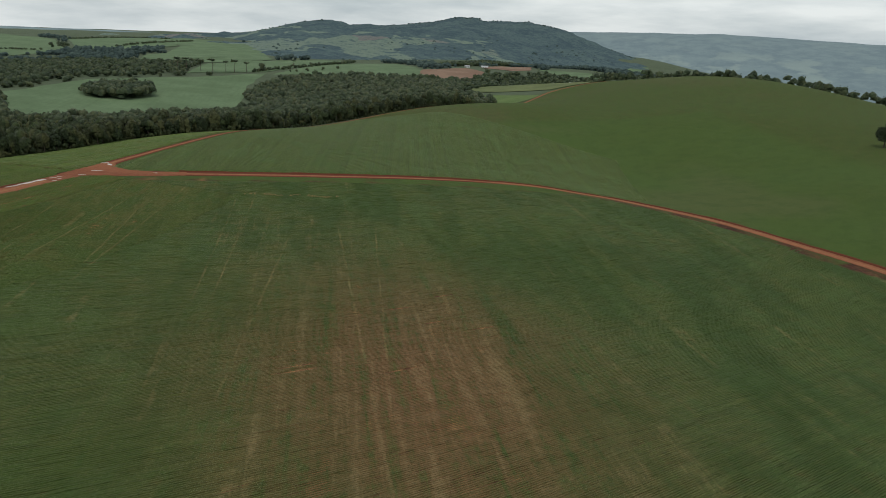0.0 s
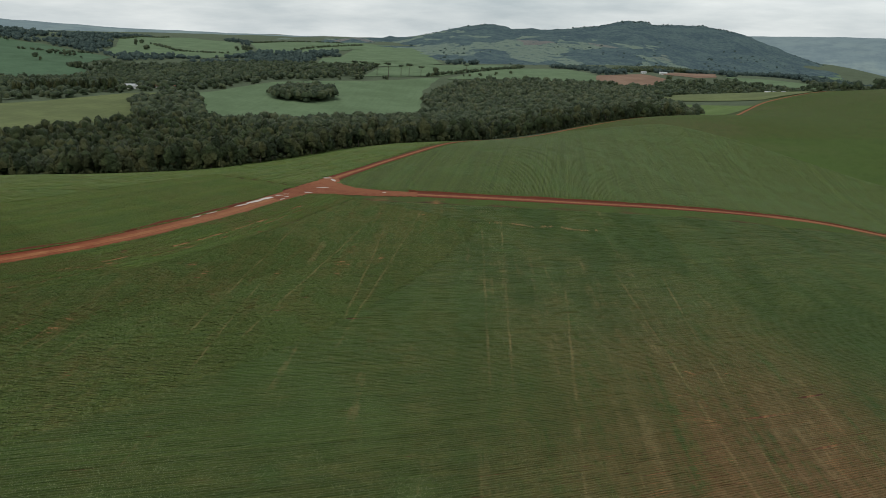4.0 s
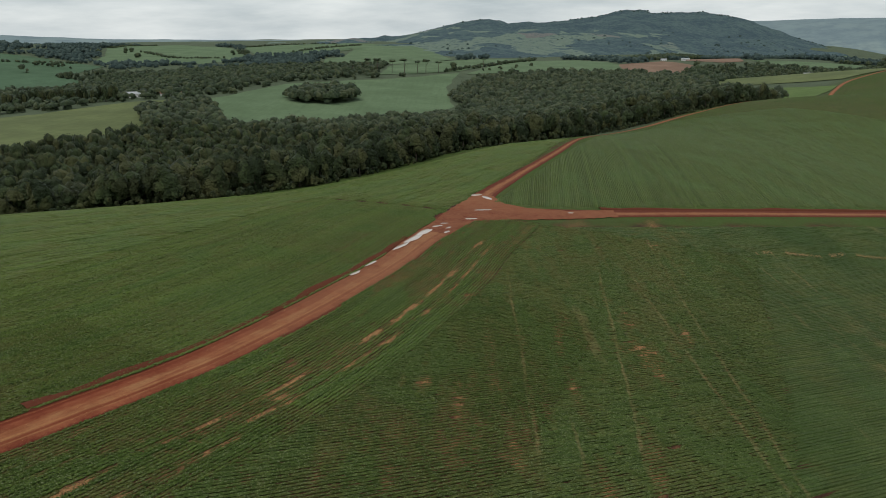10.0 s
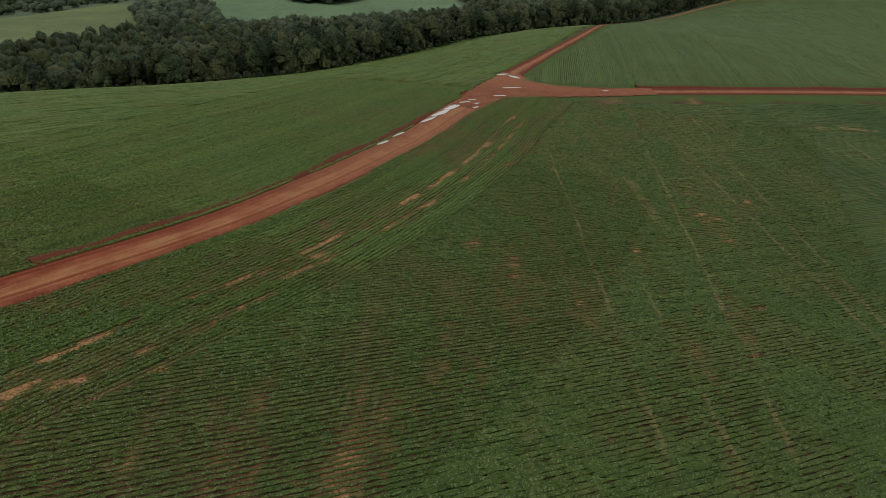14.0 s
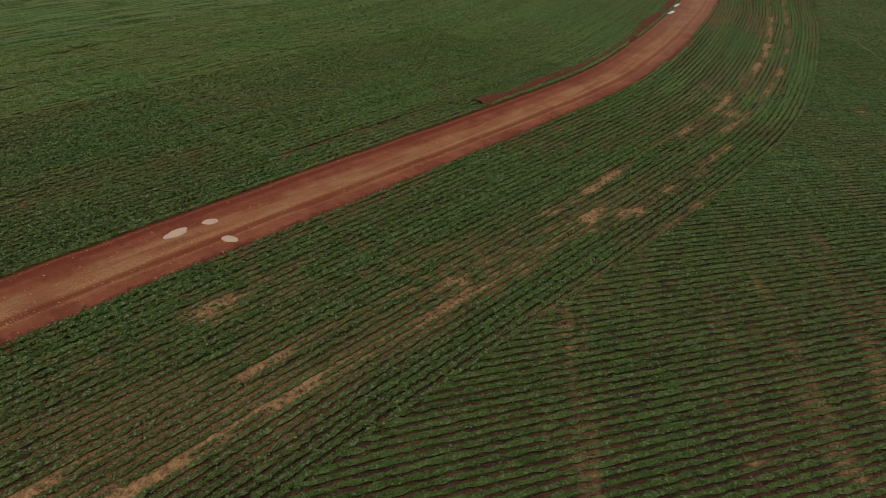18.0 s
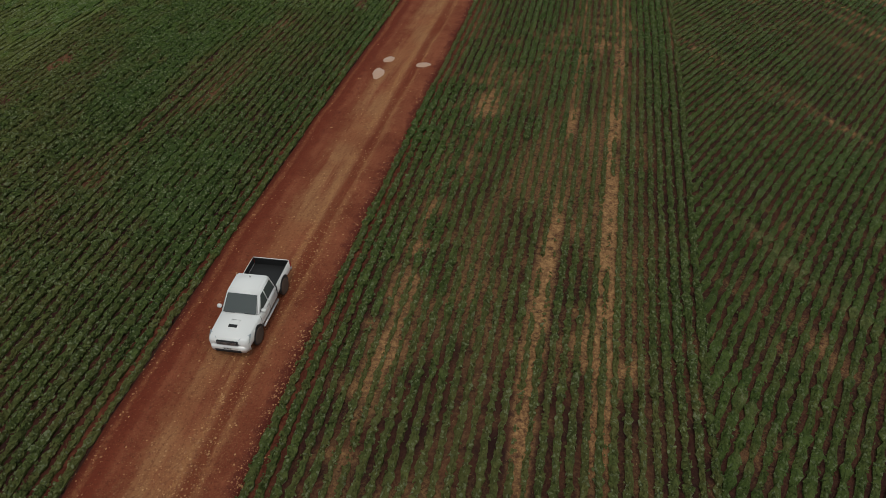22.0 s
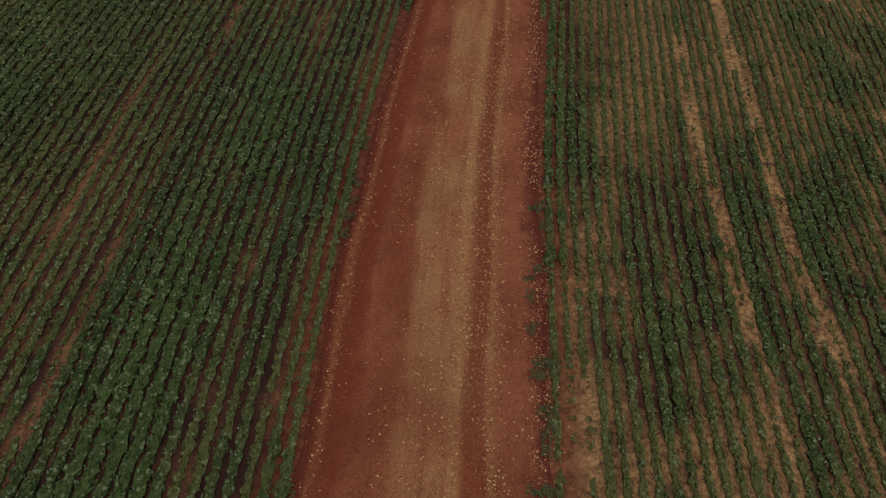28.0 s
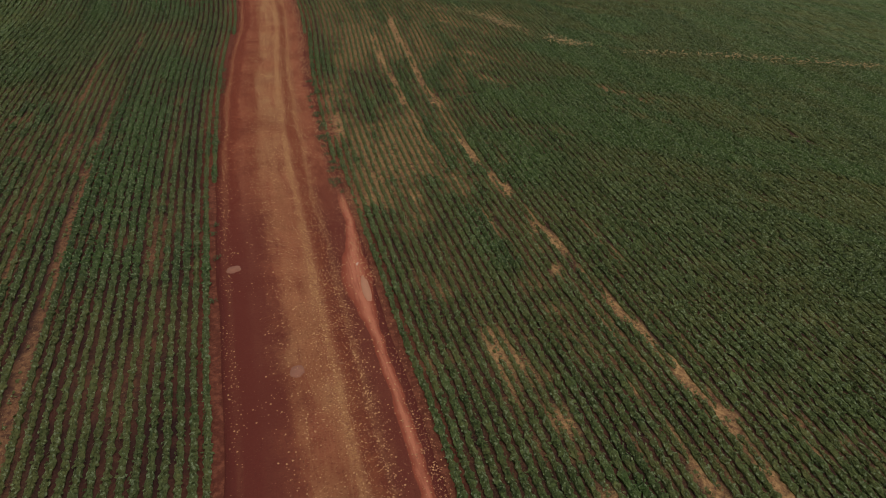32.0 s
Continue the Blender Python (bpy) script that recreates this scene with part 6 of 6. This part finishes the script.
def along_road(offsets, s0, s1, step, g, leaves, wide=1.0, tall=1.0):
    c, n = resample(MAIN, step)
    a, b = int(s0 / step), int(s1 / step)
    c, n = c[a:b], n[a:b]
    o = np.asarray(offsets)[:, None]
    x, y = c[:, 0] + n[:, 0] * o, c[:, 1] + n[:, 1] * o
    s = np.arange(a, b) * step + 0 * o
    v = vigour(x, y, (o + 0 * x).ravel(), s.ravel()).reshape(x.shape)
    v = np.where(np.abs(o) < c[:, 2] / 2 + np.where(o > 0, 0.08, 0.10), 0, v)
    for line in (NORTH, EAST):
        q, _ = resample(line, 1.5)
        q = q[q[:, 1] < 260]
        if s1 > 455:
            far = s > 440
            dist = np.sqrt(((x[far][:, None] - q[:, 0]) ** 2 + (y[far][:, None] - q[:, 1]) ** 2).min(1))
            v[far] = np.where(dist < 4.6, 0, v[far])
    t = lush(x, y, o + 0 * x, s) * smooth(0.55, 0.85, v)
    return row_band(x, y, v, g, leaves, wide, tall, thick=t)


g = np.random.default_rng(3)
LEFT = -np.arange(3.4, 46, ROW)
RIGHT = np.arange(3.36, HEAD, ROW)
crop("crop_rows", [along_road(LEFT[:42], 150, 300, 0.27, g, 6)], "dense green crop rows beside the red road")
crop("crop_rows", [along_road(LEFT[:42], 299.0, 345, 0.27, g, 6)], "dense green crop rows beside the red road")
crop("crop_rows", [along_road(LEFT[:42], 344.1, 390, 0.32, g, 6, 1.15)], "dense green crop rows beside the red road")
crop("crop_rows", [along_road(LEFT[:42], 388.6, 500, 0.55, g, 5, 1.45)], "green crop rows beside the road junction", M_CROPGREEN)
crop("crop_rows", [along_road(LEFT[42:], 150, 330, 0.45, g, 5, 1.1)], "green crop rows on the upper field")
crop("crop_rows", [along_road(LEFT[42:], 328.0, 500, 0.8, g, 4, 1.35)], "green crop rows on the upper field near the forest", M_CROPGREEN)
crop("crop_rows", [along_road(RIGHT, 224.75, 300, 0.27, g, 6), along_road(RIGHT, 299.0, 390, 0.29, g, 6)], "green headland crop rows with wheel tracks", M_CROPPALE)
crop("crop_rows", [along_road(RIGHT, 150, 225, 0.27, g, 6)], "dark green headland crop rows with straw between them", M_CROPPALE)
crop("crop_rows", [along_road(RIGHT, 388.6, 500, 0.55, g, 5, 1.2)], "green headland crop rows near the junction", M_CROPGREEN)
LOWER = np.arange(RIGHT[-1] + ROW, 120, ROW)
crop("crop_rows", [along_road(LOWER[:44], 150, 262, 0.36, g, 6)], "green crop rows below the headland", M_CROPPALE)
crop("crop_rows", [along_road(LOWER[44:88], 165, 262, 0.45, g, 6, np.interp(LOWER[44:88], [45, 70], [1.0, 1.2])[:, None]),
                   along_road(LOWER[88:], 165, 262, 0.7, g, 5, np.interp(LOWER[88:], [70, 120], [1.2, 1.7])[:, None])], "green crop rows sloping away below the headland", M_CROPPALE)


def far_from(line, x, y, d):
    """Which points keep clear of a road."""
    q, _ = resample(line, 2.0)
    ok = np.ones(len(x), bool)
    near = (x > q[:, 0].min() - 9) & (x < q[:, 0].max() + 9) & (y > q[:, 1].min() - 9) & (y < q[:, 1].max() + 9)
    i = np.nonzero(near)[0]
    for a in range(0, len(i), 20000):
        k = i[a:a + 20000]
        ok[k] = ((x[k, None] - q[:, 0]) ** 2 + (y[k, None] - q[:, 1]) ** 2).min(1) > d * d
    return ok


def bend(s):
    """How far the inner field's rows swing towards the road's line in the south-west."""
    return -0.0028 * np.minimum(s + 30, 0) ** 2


def field_rows(outline, step, g, test, turn=INNER, leaves=0, wide=1.95, tall=0.9, size=(0.05, 0.09), curve=None):
    """Rows inside an outline, straight or gently curved."""
    d = np.array([math.cos(turn), math.sin(turn)])
    nrm = np.array([-d[1], d[0]])
    o = np.array(outline, float)
    low = 25 if curve else 0
    k = np.arange((o @ nrm).min(), (o @ nrm).max() + low, ROW)
    s = np.arange((o @ d).min(), (o @ d).max(), step)
    kk = k[:, None] + (curve(s) if curve else 0 * s)
    x = kk * nrm[0] + s * d[0]
    y = kk * nrm[1] + s * d[1]
    ok = inside(outline, x, y).ravel()
    v = np.zeros(x.size)
    thick = np.zeros(x.size)
    i = np.nonzero(ok)[0]
    xx, yy = x.ravel()[i], y.ravel()[i]
    off, along = main_offset(xx, yy)
    keep = test(off, along) & far_from(EAST, xx, yy, 4.4) & far_from(NORTH, xx, yy, 2.7) & far_from(MAIN[-4:], xx, yy, 5.2)
    i, xx, yy = i[keep], xx[keep], yy[keep]
    v[i] = vigour(xx, yy, off[keep], along[keep])
    thick[i] = lush(xx, yy, off[keep], along[keep]) * smooth(0.55, 0.85, v[i])
    return row_band(x, y, v.reshape(x.shape), g, leaves, wide, tall, size, thick.reshape(x.shape))


NEAR_INNER = [(-130, -40), (-110, -70), (-50, -66), (52, 60), (90, 210), (0, 215), (-70, 90)]
near_inner = lambda off, along: (off > HEAD - 0.35) & (off < 44.4) & (along > 261.6) & (along < 440.5)
lower_inner = lambda off, along: (off > HEAD - 0.35) & (((off >= 43.4) & (along > 261.6) & (along < 500)) | (along >= 439.2) & (along < 500)) & (off < 74)
crop("crop_rows", [field_rows(NEAR_INNER, 0.48, g, near_inner, leaves=6, wide=1.05, curve=bend)], "crop rows of the inner field with pale straw patches", M_CROPNEAR)
crop("crop_rows", [field_rows(NEAR_INNER, 0.8, g, lower_inner, leaves=4, wide=1.45, size=(0.08, 0.14), curve=bend)], "crop rows further down the inner field", M_CROPNEAR)
rest = lambda off, along: (off > HEAD - 0.35) & ~((off < 71) & (along > 264.5) & (along < 497.5)) & ~((along < 257) & (off < 116) & (along > 169)) & ~((along < 171) & (off < 42) & (along > 154))
crop("crop_rows", [field_rows(CROP_INNER, 3.2, g, rest, tall=0.62, curve=bend)], "broad green crop field with brownish streaks", M_CROPFIELD)
crop("crop_rows", [field_rows(CROP_NORTH, 2.4, g, lambda off, along: off > -900, turn=radians(83), tall=0.7)], "green crop rows of the north field", M_CROPNORTH)
crop("crop_rows", [field_rows(CROP_WEST, 2.4, g, lambda off, along: (off < -46) | (along > 499) | ((off < -3) & (along < 150)), turn=radians(50))], "green crop rows sloping to the forest", M_CROPGREEN)


# ---- loose straw on the bare patches and along the wheel tracks ----
def straw_litter(g, count):
    c, n = resample(MAIN, 0.5)
    s = g.uniform(165, 395, count)
    i = (s / 0.5).astype(int)
    o = g.choice([-1.0, 1.0, 1.0], count) * g.uniform(4.6, 21, count)
    x, y = c[i, 0] + n[i, 0] * o + g.uniform(-0.3, 0.3, count), c[i, 1] + n[i, 1] * o + g.uniform(-0.3, 0.3, count)
    v = vigour(x, y, o, s)
    keep = g.uniform(size=count) < np.clip((0.78 - v) * 1.5, 0, 0.9)
    x, y = x[keep], y[keep]
    # and a pale line across the field by the junction
    m = 1500
    u = g.uniform(-1, 1, m)
    u = u[vnoise(u * 14, u * 0, 81) + 0.5 * g.uniform(size=m) > 0.72]
    x = np.concatenate([x, 88 + 20 * u])
    y = np.concatenate([y, 183 + 1.6 * u + g.normal(0, 0.6, len(u)) + 0.8 * np.sin(u * 7)])
    # another below the headland, where two sowings meet
    w = g.uniform(-52, -22, 950)
    w = w[vnoise(w / 3, w * 0, 82) + 0.5 * g.uniform(size=len(w)) > 0.70]
    w = np.concatenate([w, g.uniform(-82, -52, 330)])
    x = np.concatenate([x, np.interp(w, [-82, -74, -61, -52, -43, -32, -22], [-82, -88, -96, -103.4, -107.4, -106, -104]) + g.normal(0, 0.75, len(w))])
    y = np.concatenate([y, w])
    u = np.concatenate([u, w])
    m = len(x)
    a = g.uniform(0, 6.28, m)
    L = np.where(np.arange(m) < m - len(u), g.uniform(0.015, 0.045, m), g.uniform(0.12, 0.30, m))
    W = L * g.uniform(0.12, 0.25, m)
    z = height(x, y) + np.where(np.arange(m) < m - len(u), 0.04, 0.40) + g.uniform(0, 0.05, m)
    q = np.stack([np.stack([x + p * L * np.cos(a) - r * W * np.sin(a), y + p * L * np.sin(a) + r * W * np.cos(a), z + h * L], -1) for p, r, h in ((-1, -1, 0), (1, -1, 0.25), (1, 1, 0.3), (-1, 1, 0.05))], 1).reshape(-1, 3)
    ob = part("straw", mesh_np("straw", q, np.arange(len(q)).reshape(-1, 4)), M_STRAW)
    return tagged(ob, "pale dry straw littering thin patches of the crop", "straw", kind="stuff")


straw_litter(np.random.default_rng(44), 200000)
